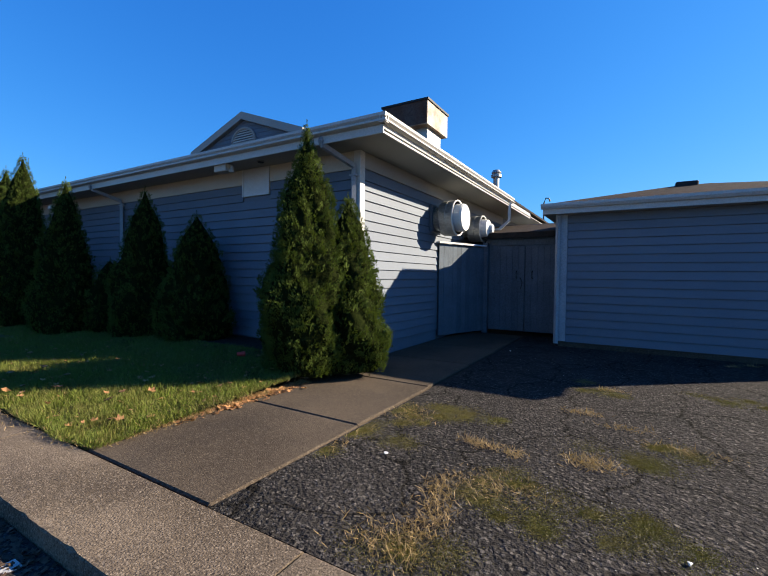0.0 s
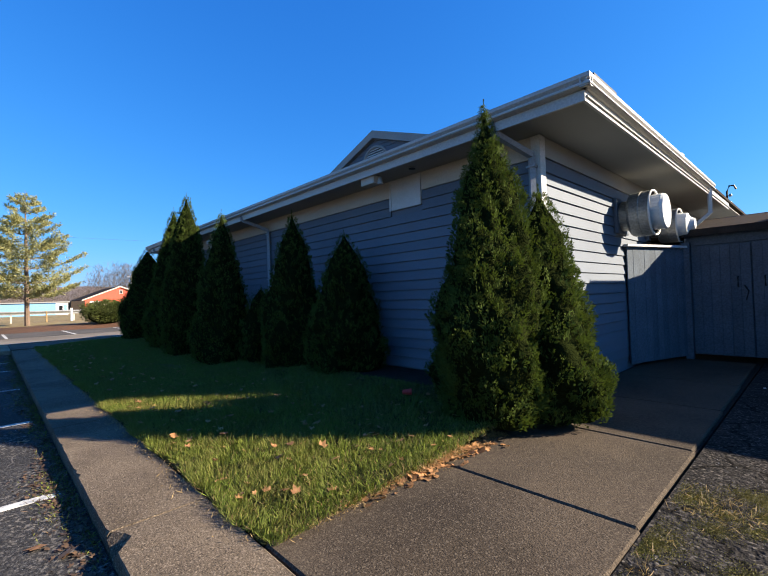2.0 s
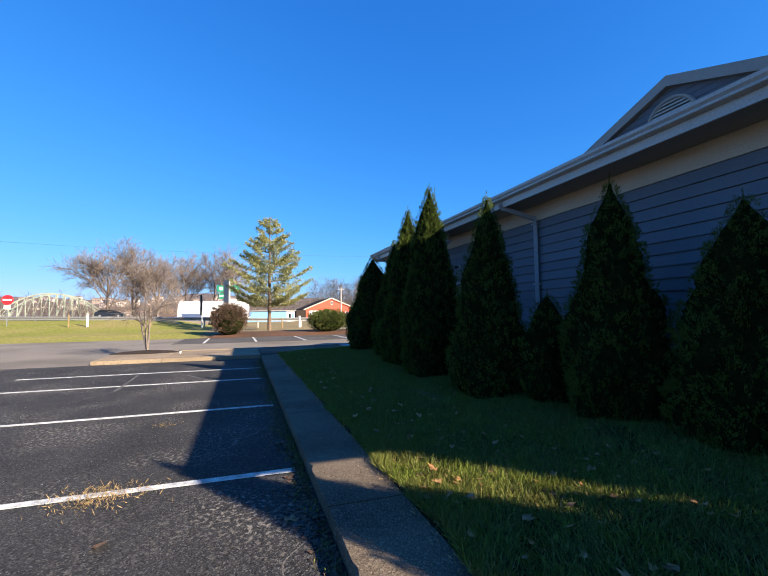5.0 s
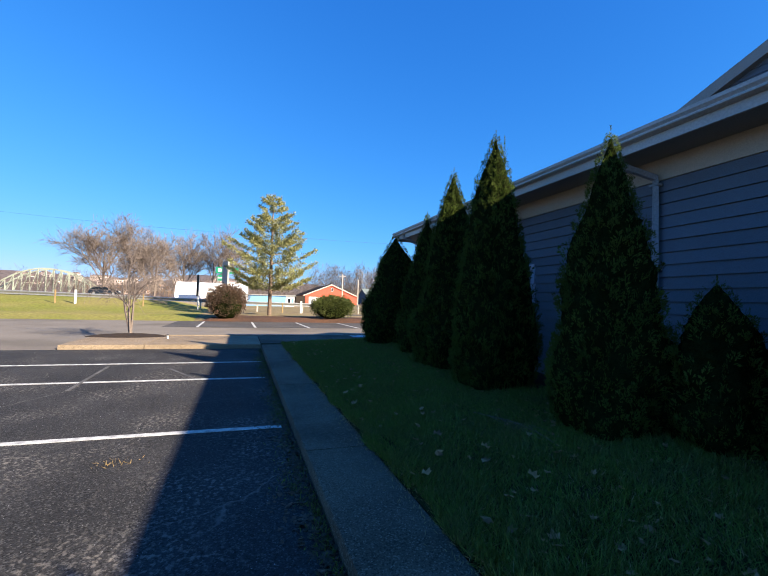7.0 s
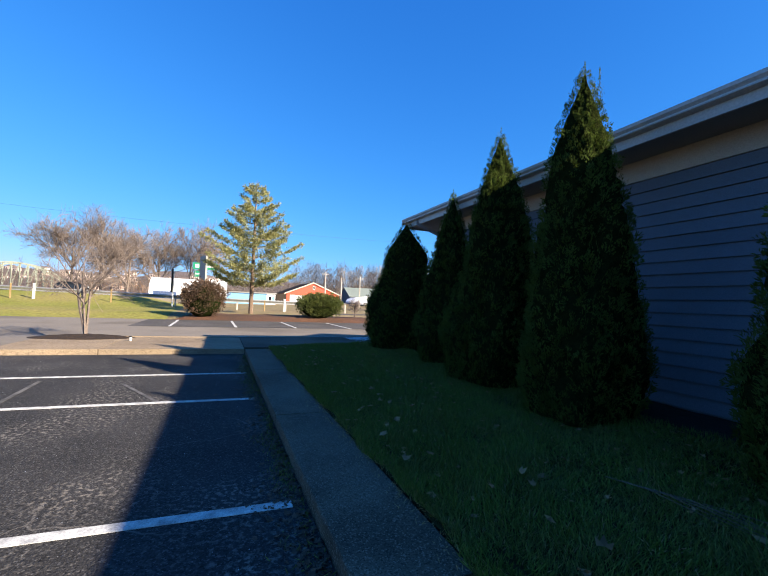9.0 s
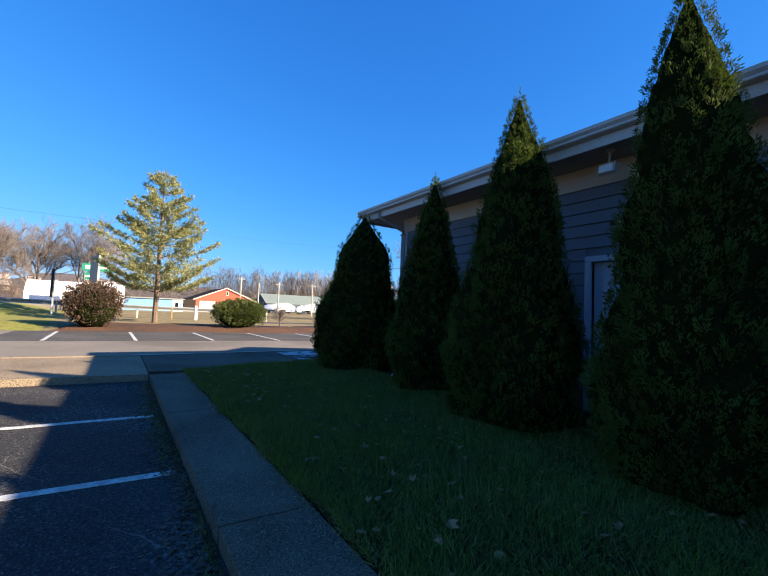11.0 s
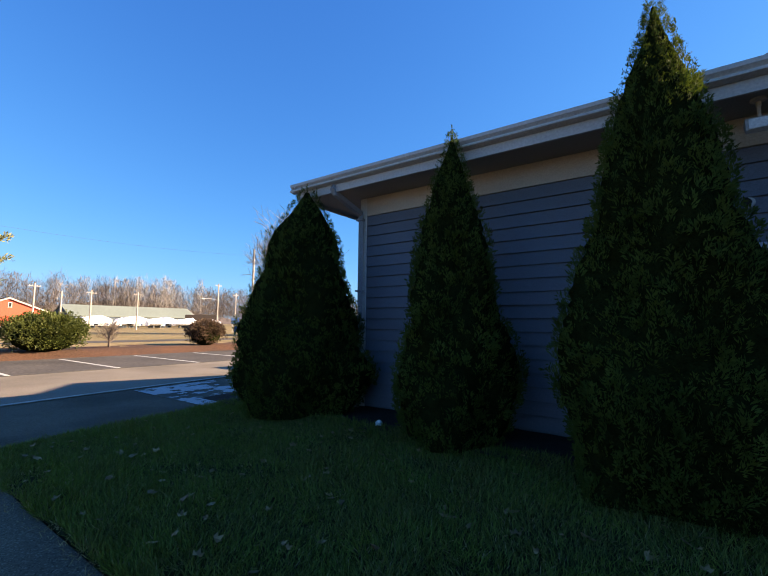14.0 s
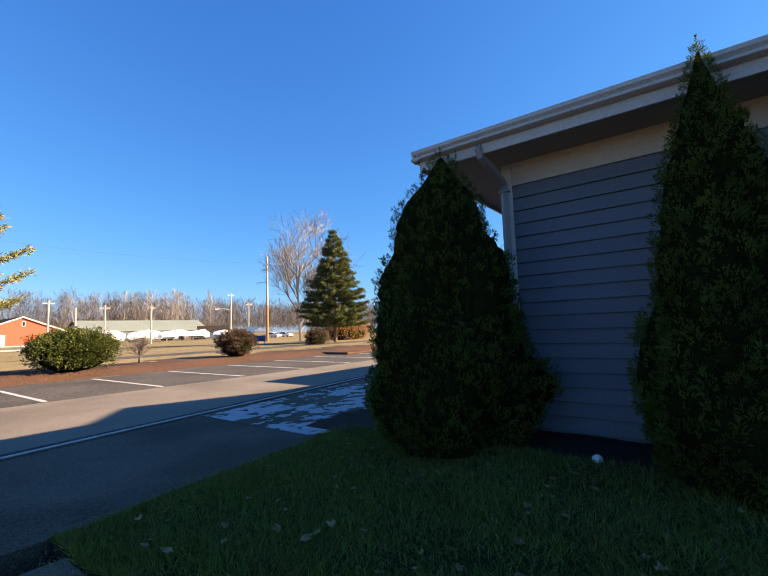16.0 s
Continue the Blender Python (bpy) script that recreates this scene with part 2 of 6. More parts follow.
M["spruce"] = leaf_material("spruce_needles", (0.10, 0.115, 0.04), (0.05, 0.065, 0.026), 0.4, 0.15)
M["yew"] = leaf_material("yew_needles", (0.078, 0.092, 0.02), (0.032, 0.048, 0.014), 0.4, 0.2)
M["brown_leaf"] = leaf_material("brown_leaves", (0.095, 0.06, 0.038), (0.05, 0.032, 0.022), 0.4, 0.15)


# ---- small mesh helpers ----
def thing(name, label, category, group="", at=(0, 0, 0), turn=0, kind=""):
    ob = new(name)
    ob.matrix_world = pose(*at, 0, 0, turn)
    ob.empty_display_size = 0.1
    return tagged(ob, label, category, group, kind)


def finish(name, bm, mat, smooth=False):
    me = bpy.data.meshes.new(name)
    bmesh.ops.recalc_face_normals(bm, faces=bm.faces)
    bm.to_mesh(me)
    bm.free()
    for mt in mat if isinstance(mat, (list, tuple)) else [mat]:
        me.materials.append(M[mt])
    if smooth:
        me.shade_smooth()
    return me


def part(name, bm, mat, parent=None, label="", smooth=False):
    ob = new(name, finish(name, bm, mat, smooth))
    ob.parent = parent
    return tagged(ob, label)


def structure(name, bm, mat, label, category, smooth=False):
    return tagged(part(name, bm, mat, None, label, smooth), category=category, kind="structure")


def box(bm, x0, x1, y0, y1, z0, z1, bevel=0.0):
    g = bmesh.ops.create_cube(bm, size=1.0, matrix=Matrix.Translation(((x0 + x1) / 2, (y0 + y1) / 2, (z0 + z1) / 2)) @ Matrix.Diagonal((abs(x1 - x0), abs(y1 - y0), abs(z1 - z0), 1)))
    if bevel:
        es = list({e for v in g["verts"] for e in v.link_edges})
        bmesh.ops.bevel(bm, geom=es, offset=bevel, segments=1, affect="EDGES")
    return bm


def boxed(*a, bevel=0.0):
    return box(bmesh.new(), *a, bevel=bevel)


def prism(bm, outline, axis, a, b):
    """Extrudes a closed outline of (p, q) pairs along an axis from a to b."""
    put = {"x": lambda p, q, s: (s, p, q), "y": lambda p, q, s: (p, s, q), "z": lambda p, q, s: (p, q, s)}[axis]
    lo, hi = [bm.verts.new(put(p, q, a)) for p, q in outline], [bm.verts.new(put(p, q, b)) for p, q in outline]
    n = len(outline)
    for k in range(n):
        bm.faces.new((lo[k], lo[(k + 1) % n], hi[(k + 1) % n], hi[k]))
    bm.faces.new(lo[::-1])
    bm.faces.new(hi)
    return bm


def tube(bm, pts, radii, sides=6, flat=1.0, caps=True):
    """A tapered tube along points."""
    rings = []
    pts = [Vector(p) for p in pts]
    for k, p in enumerate(pts):
        d = (pts[min(k + 1, len(pts) - 1)] - pts[max(k - 1, 0)]).normalized()
        u = d.orthogonal().normalized() if abs(d.z) > 0.98 else d.cross(Vector((0, 0, 1))).normalized()
        v = d.cross(u)
        r = radii[k] if isinstance(radii, (list, tuple)) else radii
        rings.append([bm.verts.new(p + r * (math.cos(a) * u + flat * math.sin(a) * v)) for a in (2 * math.pi * (i + 0.5) / sides for i in range(sides))])
    for a, b in zip(rings, rings[1:]):
        for i in range(sides):
            bm.faces.new((a[i], a[(i + 1) % sides], b[(i + 1) % sides], b[i]))
    if caps:
        bm.faces.new(rings[0][::-1])
        bm.faces.new(rings[-1])
    return bm


def lathe(bm, profile, centre, axis="z", sides=24):
    """Turns a profile of (radius, height) round an axis through centre."""
    rings = []
    for r, h in profile:
        ring = []
        for i in range(sides):
            a = 2 * math.pi * i / sides
            c, s = r * math.cos(a), r * math.sin(a)
            ring.append(bm.verts.new(Vector(centre) + Vector({"z": (c, s, h), "x": (h, c, s), "y": (c, h, s)}[axis])))
        rings.append(ring)
    for a, b in zip(rings, rings[1:]):
        for i in range(sides):
            bm.faces.new((a[i], a[(i + 1) % sides], b[(i + 1) % sides], b[i]))
    bm.faces.new(rings[0])
    bm.faces.new(rings[-1])
    return bm


def raw_mesh(name, verts, faces, mat, smooth=False):
    """A mesh from numpy arrays: verts (n, 3), faces (m, 3 or 4)."""
    me = bpy.data.meshes.new(name)
    verts, faces = np.asarray(verts, np.float32), np.asarray(faces, np.int32)
    k = faces.shape[1]
    me.vertices.add(len(verts))
    me.vertices.foreach_set("co", verts.ravel())
    me.loops.add(faces.size)
    me.loops.foreach_set("vertex_index", faces.ravel())
    me.polygons.add(len(faces))
    me.polygons.foreach_set("loop_start", np.arange(0, faces.size, k, dtype=np.int32))
    for mt in mat if isinstance(mat, (list, tuple)) else [mat]:
        me.materials.append(M[mt])
    me.update(calc_edges=True)
    me.validate()
    if smooth:
        me.shade_smooth()
    return me


def leaf_cloud(name, base, along, side, length, width, mat, fold=0.25):
    """Small pointed leaves: a quad each (stalk, two shoulders, tip)."""
    base, along, side = (np.asarray(a, np.float32) for a in (base, along, side))
    length, width = np.asarray(length, np.float32)[:, None], np.asarray(width, np.float32)[:, None]
    nrm = np.cross(along, side)
    a = base
    b = base + along * length * 0.45 + side * width + nrm * width * fold
    c = base + along * length
    d = base + along * length * 0.45 - side * width + nrm * width * fold
    n = len(base)
    return raw_mesh(name, np.stack([a, b, c, d], 1).reshape(-1, 3), np.arange(4 * n).reshape(n, 4), mat)


def unit(v):
    return v / np.maximum(np.linalg.norm(v, axis=1, keepdims=True), 1e-6)


# ---- ground ----
def lawn_height(x, y):
    """The lawn rises gently from the walk towards the house."""
    return 0.005 + 0.15 * min(max((y - 1.9) / 3.2, 0.0), 1.0)


structure("ground", boxed(-1500, 1500, -1500, 1500, -0.6, -0.2), "field", "dry grass field that reaches the horizon", "ground")
structure("parking_lot", boxed(-20.12, 14, -40, 1.2, -0.4, -0.12), "asphalt", "dark worn parking lot asphalt", "asphalt")
structure("side_yard", boxed(-2.57, 14, 1.81, 20, -0.4, -0.012), "asphalt_old", "cracked grey asphalt with moss and weeds", "asphalt")
bm = bmesh.new()
prism(bm, [(-35.2, -60), (-14.0, -60), (-14.0, -40.02), (-20.14, -40.02), (-20.14, -3.95), (-23.3, -3.95), (-23.3, 1.0), (-25.9, 20.0), (-31.0, 60), (-35.2, 60)], "z", -0.4, -0.118)
structure("drive", bm, "lane", "pale worn asphalt drive lane", "road")
structure("stall_strip", boxed(-35.0, -29.4, -3.0, 40, -0.115, -0.108), "asphalt_far", "dark asphalt under the far parking stalls", "asphalt")
bm = bmesh.new()
bmesh.ops.create_grid(bm, x_segments=66, y_segments=16, size=0.5, matrix=Matrix.Translation((-12.27, 3.72, 0)) @ Matrix.Diagonal((16.5, 3.84, 1, 1)))
for v in bm.verts:
    v.co.z = lawn_height(v.co.x, v.co.y) + 0.012 * noise.noise(v.co * 1.3)
lawn = structure("lawn", bm, "turf", "rough lawn with fallen leaves", "lawn", True)
bm = bmesh.new()
bmesh.ops.create_grid(bm, x_segments=60, y_segments=8, size=0.5, matrix=Matrix.Translation((-12.6, 5.2, 0)) @ Matrix.Diagonal((16.8, 1.15, 1, 1)))
for v in bm.verts:
    edge = 0.6 * noise.noise(Vector((v.co.x * 0.8, 3, 0)))
    v.co.y = v.co.y + edge * (5.8 - v.co.y) * 0.3
    v.co.z = lawn_height(v.co.x, v.co.y) + 0.015 + 0.03 * noise.noise(v.co * 4)
structure("planting_bed", bm, "soil", "dark mulch bed along the house wall", "mulch", True)
structure("building_pad", boxed(-23.0, -2.6, 1.82, 24, -0.5, -0.035), "soil", "bare soil around the house", "soil")

# ---- house walls ----
WY, WX, EX = 5.72, -18.55, -4.2        # south face, west face, east face
SILL, TOP, COURSE = 0.2, 3.05, 0.1583  # siding from SILL to TOP
DOOR = (-14.36, -13.56, 2.07)
HY = 20.0                               # north face


def wall_block(name, cuts, label):
    bm = bmesh.new()
    for c in cuts:
        box(bm, *c)
    return structure(name, bm, "siding", label, "wall")


wall_s = wall_block("wall_south", [(WX + 0.02, DOOR[0], WY + 0.02, WY + 0.22, -0.1, 3.36), (DOOR[1], EX - 0.02, WY + 0.02, WY + 0.22, -0.1, 3.36), (DOOR[0], DOOR[1], WY + 0.02, WY + 0.22, DOOR[2], 3.36)], "blue-grey lap siding wall with white corner boards")
wall_e = wall_block("wall_east", [(EX - 0.22, EX - 0.02, WY + 0.22, HY, -0.1, 3.36)], "blue-grey lap siding end wall")
wall_w = wall_block("wall_west", [(WX + 0.02, WX + 0.22, WY + 0.22, HY, -0.1, 3.36)], "blue-grey lap siding end wall")
wall_n = wall_block("wall_north", [(WX + 0.02, EX - 0.02, HY, HY + 0.2, -0.1, 3.36)], "plain blue-grey back wall")
structure("ceiling", boxed(WX, EX, WY + 0.1, HY, 3.36, 3.40), "soffit", "plain hidden ceiling of the house", "ceiling")

# soffit, fascia, frieze
G0, G1, GE, GW = 5.02, 5.10, -3.325, -19.45
structure("soffit_south", boxed(GW + 0.06, GE - 0.06, G1 + 0.03, WY + 0.02, 3.33, 3.35), "soffit", "grey painted soffit under the long eave", "soffit")
structure("soffit_east", boxed(EX - 0.02, GE - 0.06, WY + 0.02, HY, 3.33, 3.35), "soffit", "grey painted soffit under the end eave", "soffit")
structure("soffit_west", boxed(GW + 0.06, WX + 0.02, WY + 0.02, HY, 3.33, 3.35), "soffit", "grey painted soffit under the far eave", "soffit")
bm = bmesh.new()
box(bm, GW + 0.08, GE - 0.08, G1, G1 + 0.03, 3.29, 3.5)
box(bm, GE - 0.11, GE - 0.08, G1 + 0.03, 14.4, 3.29, 3.5)
box(bm, GW + 0.08, GW + 0.11, G1 + 0.03, HY, 3.29, 3.5)
structure("fascia", bm, "gutter", "pale grey painted fascia board", "trim")
bm = bmesh.new()
box(bm, WX + 0.1, -6.84, WY - 0.012, WY + 0.02, TOP, 3.33)
box(bm, -6.16, EX - 0.1, WY - 0.012, WY + 0.02, TOP, 3.33)
structure("frieze_board", bm, "frieze", "cream frieze board above the siding", "trim")
# soffit grey instead of cream: the eave's shadow painted onto this board
bm = bmesh.new()
box(bm, EX - 0.02, EX + 0.012, WY + 0.12, 14.0, TOP + 0.03, 3.33)
structure("frieze_board_side", bm, "soffit", "frieze board above the end wall siding, greyed for the eave shadow", "trim")


def gutter(name, axis, a, b, edge, sgn):
    """A K-style gutter: back, floor, ogee front and a rolled lip."""
    o = [(0.10, 3.52), (0.10, 3.405), (0.05, 3.405), (-0.004, 3.422), (-0.004, 3.438), (0.034, 3.464), (0.034, 3.470), (0.002, 3.496), (0.0, 3.535), (0.012, 3.535), (0.014, 3.503), (0.046, 3.474), (0.046, 3.458), (0.085, 3.425), (0.088, 3.52)]
    bm = bmesh.new()
    prism(bm, [(edge + sgn * p, q) for p, q in o], axis, a, b)
    return structure(name, bm, "gutter", "pale grey metal gutter along the eave", "gutter")


gutter("gutter_south", "x", GW + 0.004, GE - 0.004, G0, 1)
gutter("gutter_east", "y", G0 + 0.004, 12.0, GE, -1)
gutter("gutter_west", "y", G0 + 0.004, HY, GW, 1)

# roof: hip with a small gable
PITCH = 0.417


def roof_solid(bm, x0, x1, y0, y1, z, pitch, thick=0.06):
    half = (y1 - y0) / 2
    zr = z + pitch * half
    low = [(x0, y0, z), (x1, y0, z), (x1, y1, z), (x0, y1, z), (x0 + half, y0 + half, zr), (x1 - half, y0 + half, zr)]
    up = [bm.verts.new(p) for p in low]
    dn = [bm.verts.new((p[0], p[1], p[2] - thick)) for p in low]
    for f in ((0, 1, 5, 4), (1, 2, 5), (2, 3, 4, 5), (3, 0, 4)):
        bm.faces.new([up[k] for k in f])
        bm.faces.new([dn[k] for k in reversed(f)])
    for a, b in ((0, 1), (1, 2), (2, 3), (3, 0)):
        bm.faces.new((up[b], up[a], dn[a], dn[b]))
    return bm


structure("roof", roof_solid(bmesh.new(), GW + 0.05, GE - 0.05, G0 + 0.05, 20.6, 3.52, PITCH), "shingle", "dark shingled hip roof", "roof")

gable = tagged(part("roof_gable", boxed(-13.3, -9.0, 9.38, 9.5, 5.0, 5.5), "siding", None, "small roof gable with blue-grey siding and half-round louvre"), category="gable", kind="structure")
GX, GP, GH = -11.15, 6.34, 2.25
rise = 0.36
bm = bmesh.new()
prism(bm, [(GX - GH, GP - rise * GH), (GX - GH, 4.6), (GX + GH, 4.6), (GX + GH, GP - rise * GH), (GX, GP)], "y", 9.4, 12.5)
part("gable_wall", bm, "siding", gable)
for s in (-1, 1):
    bm = bmesh.new()
    e = GH + 0.3
    prism(bm, [(GX, GP + 0.125), (GX + s * e, GP + 0.125 - rise * e), (GX + s * e, GP - 0.11 - rise * e), (GX, GP - 0.11)], "y", 9.26, 9.39)
    part("rake_board", bm, "soffit", gable, "grey rake board")
    bm = bmesh.new()
    prism(bm, [(GX, GP + 0.12), (GX + s * (e + 0.04), GP + 0.12 - rise * (e + 0.04)), (GX + s * (e + 0.04), GP + 0.07 - rise * (e + 0.04)), (GX, GP + 0.07)], "y", 9.4, 13.5)
    part("gable_roof", bm, "shingle", gable)
for k in range(9):
    z = 5.06 + k * 0.135
    w = min(GH, (GP - 0.1 - z) / rise) if z < GP - 0.12 else 0
    if w > 0.1:
        bm = bmesh.new()
        prism(bm, [(9.385, z), (9.385, z + 0.004), (9.396, z + 0.13), (9.4, z + 0.13), (9.4, z)], "x", GX - w, GX + w)
        part("plank", bm, "siding", gable)
bm = bmesh.new()
tube(bm, [(GX + 0.52 * math.cos(a), 9.36, 5.52 + 0.45 * math.sin(a)) for a in np.linspace(0, math.pi, 17)], 0.045, 6)
box(bm, GX - 0.56, GX + 0.56, 9.33, 9.39, 5.48, 5.54)
part("louvre_frame", bm, "soffit", gable, "pale half-round louvre frame")
for k in range(5):
    z = 5.58 + 0.075 * k
    w = 0.5 * math.sqrt(max(0.0, 1 - ((z - 5.52) / 0.45) ** 2))
    bm = bmesh.new()
    prism(bm, [(9.34, z), (9.345, z - 0.01), (9.385, z + 0.035), (9.38, z + 0.045)], "x", GX - w, GX + w)
    part("slat", bm, "trim", gable)


# the roof over the front: a second gable and a projecting wing
front = tagged(part("front_gable", boxed(-15.85, -15.6, 11.4, 15.8, 5.0, 5.6), "siding", None, "small roof gable over the far end of the house"), category="gable", kind="structure")
bm = bmesh.new()
prism(bm, [(11.35, 5.5), (11.35, 4.6), (15.85, 4.6), (15.85, 5.5), (13.6, 6.34)], "x", -15.84, -12.5)
part("gable_wall", bm, "siding", front)
for k in (-1, 1):
    bm = bmesh.new()
    prism(bm, [(13.6, 6.46), (13.6 + k * 2.6, 5.5), (13.6 + k * 2.6, 5.42), (13.6, 6.36)], "x", -15.95, -12.0)
    part("gable_roof", bm, "shingle", front)
structure("wing_wall", boxed(-20.75, WX - 0.02, 14.7, 19.98, -0.1, 3.32), "siding", "plain siding wall of the projecting front wing", "wall")
structure("wing_roof", boxed(-21.6, GW - 0.01, 13.8, 20.6, 3.36, 3.52), "shingle", "low dark roof of the front wing", "roof")


# corner boards
def corner_board(name, *spans):
    bm = bmesh.new()
    for s in spans:
        box(bm, *s, bevel=0.004)
    return structure(name, bm, "trim", "white painted corner board", "trim")


corner_board("corner_board_1", (EX - 0.1, EX + 0.022, WY - 0.022, WY + 0.0, 0.12, 3.33), (EX + 0.0, EX + 0.022, WY + 0.0, WY + 0.12, 0.12, 3.33))
corner_board("corner_board_2", (WX - 0.022, WX + 0.1, WY - 0.022, WY + 0.0, 0.12, 3.33), (WX - 0.022, WX, WY + 0.0, WY + 0.12, 0.12, 3.33))


# downspouts
def downspout(x_top, x_wall, foot, label, out=(G0 + 0.06)):
    d = thing("downspout", label, "downspout", "downspouts on the house", (x_wall, WY - 0.06, foot))
    bm = bmesh.new()
    tube(bm, [(0, 0, 0.03), (0, 0, 3.0 - foot)], [0.048, 0.048], 4)
    part("pipe", bm, "downspout", d)
    bm = bmesh.new()
    tube(bm, [(0, 0, 3.0 - foot), (0, -0.01, 3.08 - foot), (x_top - x_wall, out - WY + 0.1, 3.28 - foot), (x_top - x_wall, out - WY + 0.06, 3.34 - foot), (x_top - x_wall, out - WY + 0.06, 3.47 - foot)], 0.05, 4)
    part("elbow", bm, "downspout", d)
    for z in (0.5, 1.7, 2.8):
        part("strap", boxed(-0.06, 0.06, -0.045, 0.055, z, z + 0.025), "downspout", d)
    bm = bmesh.new()
    tube(bm, [(0, 0, 0.1), (0, -0.05, 0.02), (0, -0.16, -0.01)], 0.048, 4)
    part("shoe", bm, "downspout", d)
    return d


downspout(-4.46, -4.275, 0.12, "blue-grey metal downspout at the house corner")
downspout(-11.29, -11.08, 0.17, "blue-grey metal downspout on the long wall")
downspout(-18.585, WX - 0.0 + 0.02, 0.17, "blue-grey metal downspout at the far house corner")
end_spout = thing("downspout", "white metal downspout with a kicked-out foot under the side eave", "downspout", "downspouts on the house", (GE - 0.07, 11.7, 2.62))
bm = bmesh.new()
tube(bm, [(0, 0, 0.8), (0, 0, 0.28), (-0.25, -0.05, 0.05), (-0.42, -0.08, 0.02)], 0.05, 4)
part("pipe", bm, "trim", end_spout)

# vent panel, floodlights, small fittings on the long wall
panel = thing("wall_panel", "white flat panel set in the siding under the soffit", "panel", at=(-6.5, WY, 2.82))
part("board", boxed(-0.33, 0.33, -0.025, 0.02, 0.0, 0.51, bevel=0.004), "trim", panel)
part("side_trim", boxed(-0.37, -0.33, -0.035, 0.02, 0.0, 0.51), "trim", panel)


def floodlight(x, y, z, label, long=0.16):
    f = thing("floodlight", label, "floodlight", "floodlights under the eave", (x, y, z))
    bm = lathe(bmesh.new(), [(0.001, 0), (0.055, 0), (0.055, -0.02), (0.02, -0.03), (0.02, -0.07), (0.001, -0.07)], (0, 0, 0), sides=14)
    part("mount", bm, "frieze", f)
    bm = bmesh.new()
    tube(bm, [(0, 0, -0.06), (0, -0.02, -0.19)], 0.014, 6)
    part("arm", bm, "frieze", f)
    bm = bmesh.new()
    prism(bm, [(-0.06, -0.18), (0.06, -0.17), (0.07, -0.20), (-0.05, -0.31), (-0.085, -0.29)], "x", -long, long)
    part("housing", bm, "gutter", f)
    bm = bmesh.new()
    prism(bm, [(-0.086, -0.20), (-0.088, -0.288), (-0.098, -0.286), (-0.09, -0.20)], "x", -long + 0.02, long - 0.02)
    part("lens", bm, "white_metal", f, "pale glass lens")
    return f


floodlight(-13.93, 5.36, 3.33, "white floodlight on a swivel arm under the soffit, unlit", 0.10)
f2 = thing("security_light", "pale boxy security light under the eave", "light", at=(-6.78, 5.24, 3.33))
part("housing", boxed(-0.2, 0.12, -0.09, 0.08, -0.15, -0.02, bevel=0.01), "frieze", f2)
bm = lathe(bmesh.new(), [(0.001, 0), (0.03, 0), (0.045, -0.1), (0.001, -0.1)], (0.15, 0.02, -0.06), sides=12)
part("lamp_head", bm, "gutter", f2)
vent = thing("soffit_vent", "small round dark vent set in the soffit", "vent", at=(-6.08, 5.42, 3.33))
part("rim", lathe(bmesh.new(), [(0.001, -0.002), (0.075, -0.002), (0.08, -0.012), (0.06, -0.018), (0.001, -0.016)], (0, 0, 0), sides=20), "soffit", vent)
part("grille", lathe(bmesh.new(), [(0.001, -0.018), (0.055, -0.018), (0.05, -0.026), (0.001, -0.03)], (0, 0, 0), sides=20), "black", vent, "dark round grille")
f3 = thing("wall_camera", "small dark fitting on the siding above the door", "fitting", at=(-14.0, WY - 0.02, 2.52))
part("plate", lathe(bmesh.new(), [(0.001, 0), (0.05, 0), (0.045, -0.02), (0.001, -0.02)], (0, 0, 0), "y", 12), "gutter", f3)
bm = bmesh.new()
tube(bm, [(0, -0.01, 0), (0.0, -0.06, -0.01), (-0.03, -0.12, -0.015)], [0.015, 0.02, 0.035], 8)
part("body", bm, "black", f3)

# door
door = tagged(new("door_1"), "white panelled door in a white frame, closed", "door", kind="structure")
door.matrix_world = pose(DOOR[0], WY, 0.17)
DW, DH = DOOR[1] - DOOR[0], DOOR[2] - 0.17
part("slab", boxed(0.005, DW - 0.005, 0.06, 0.1, 0.01, DH - 0.005), "door", door)
for a in ((-0.075, 0.0, 0, DH), (DW, DW + 0.075, 0, DH), (-0.075, DW + 0.075, DH, DH + 0.075)):
    part("frame", boxed(a[0], a[1], -0.03, 0.1, a[2], a[3], bevel=0.005), "door", door)
for k in range(5):
    z = 0.1 + k * (DH - 0.18) / 5
    hh = (DH - 0.18) / 5 - 0.06
    bm = boxed(0.13, DW - 0.13, 0.044, 0.06, z, z + hh)
    for f in [f for f in bm.faces if f.normal.y < -0.5]:
        r = bmesh.ops.inset_region(bm, faces=[f], thickness=0.025, depth=-0.012)
    part("panel", bm, "door", door)
part("threshold", boxed(-0.05, DW + 0.05, -0.06, 0.1, -0.04, 0.01), "concrete", door)
bm = lathe(bmesh.new(), [(0.001, 0), (0.032, 0), (0.03, -0.03), (0.012, -0.04), (0.034, -0.07), (0.001, -0.085)], (DW - 0.07, 0.06, 0.95), "y", 14)
part("knob", bm, "galv", door, "round metal knob")

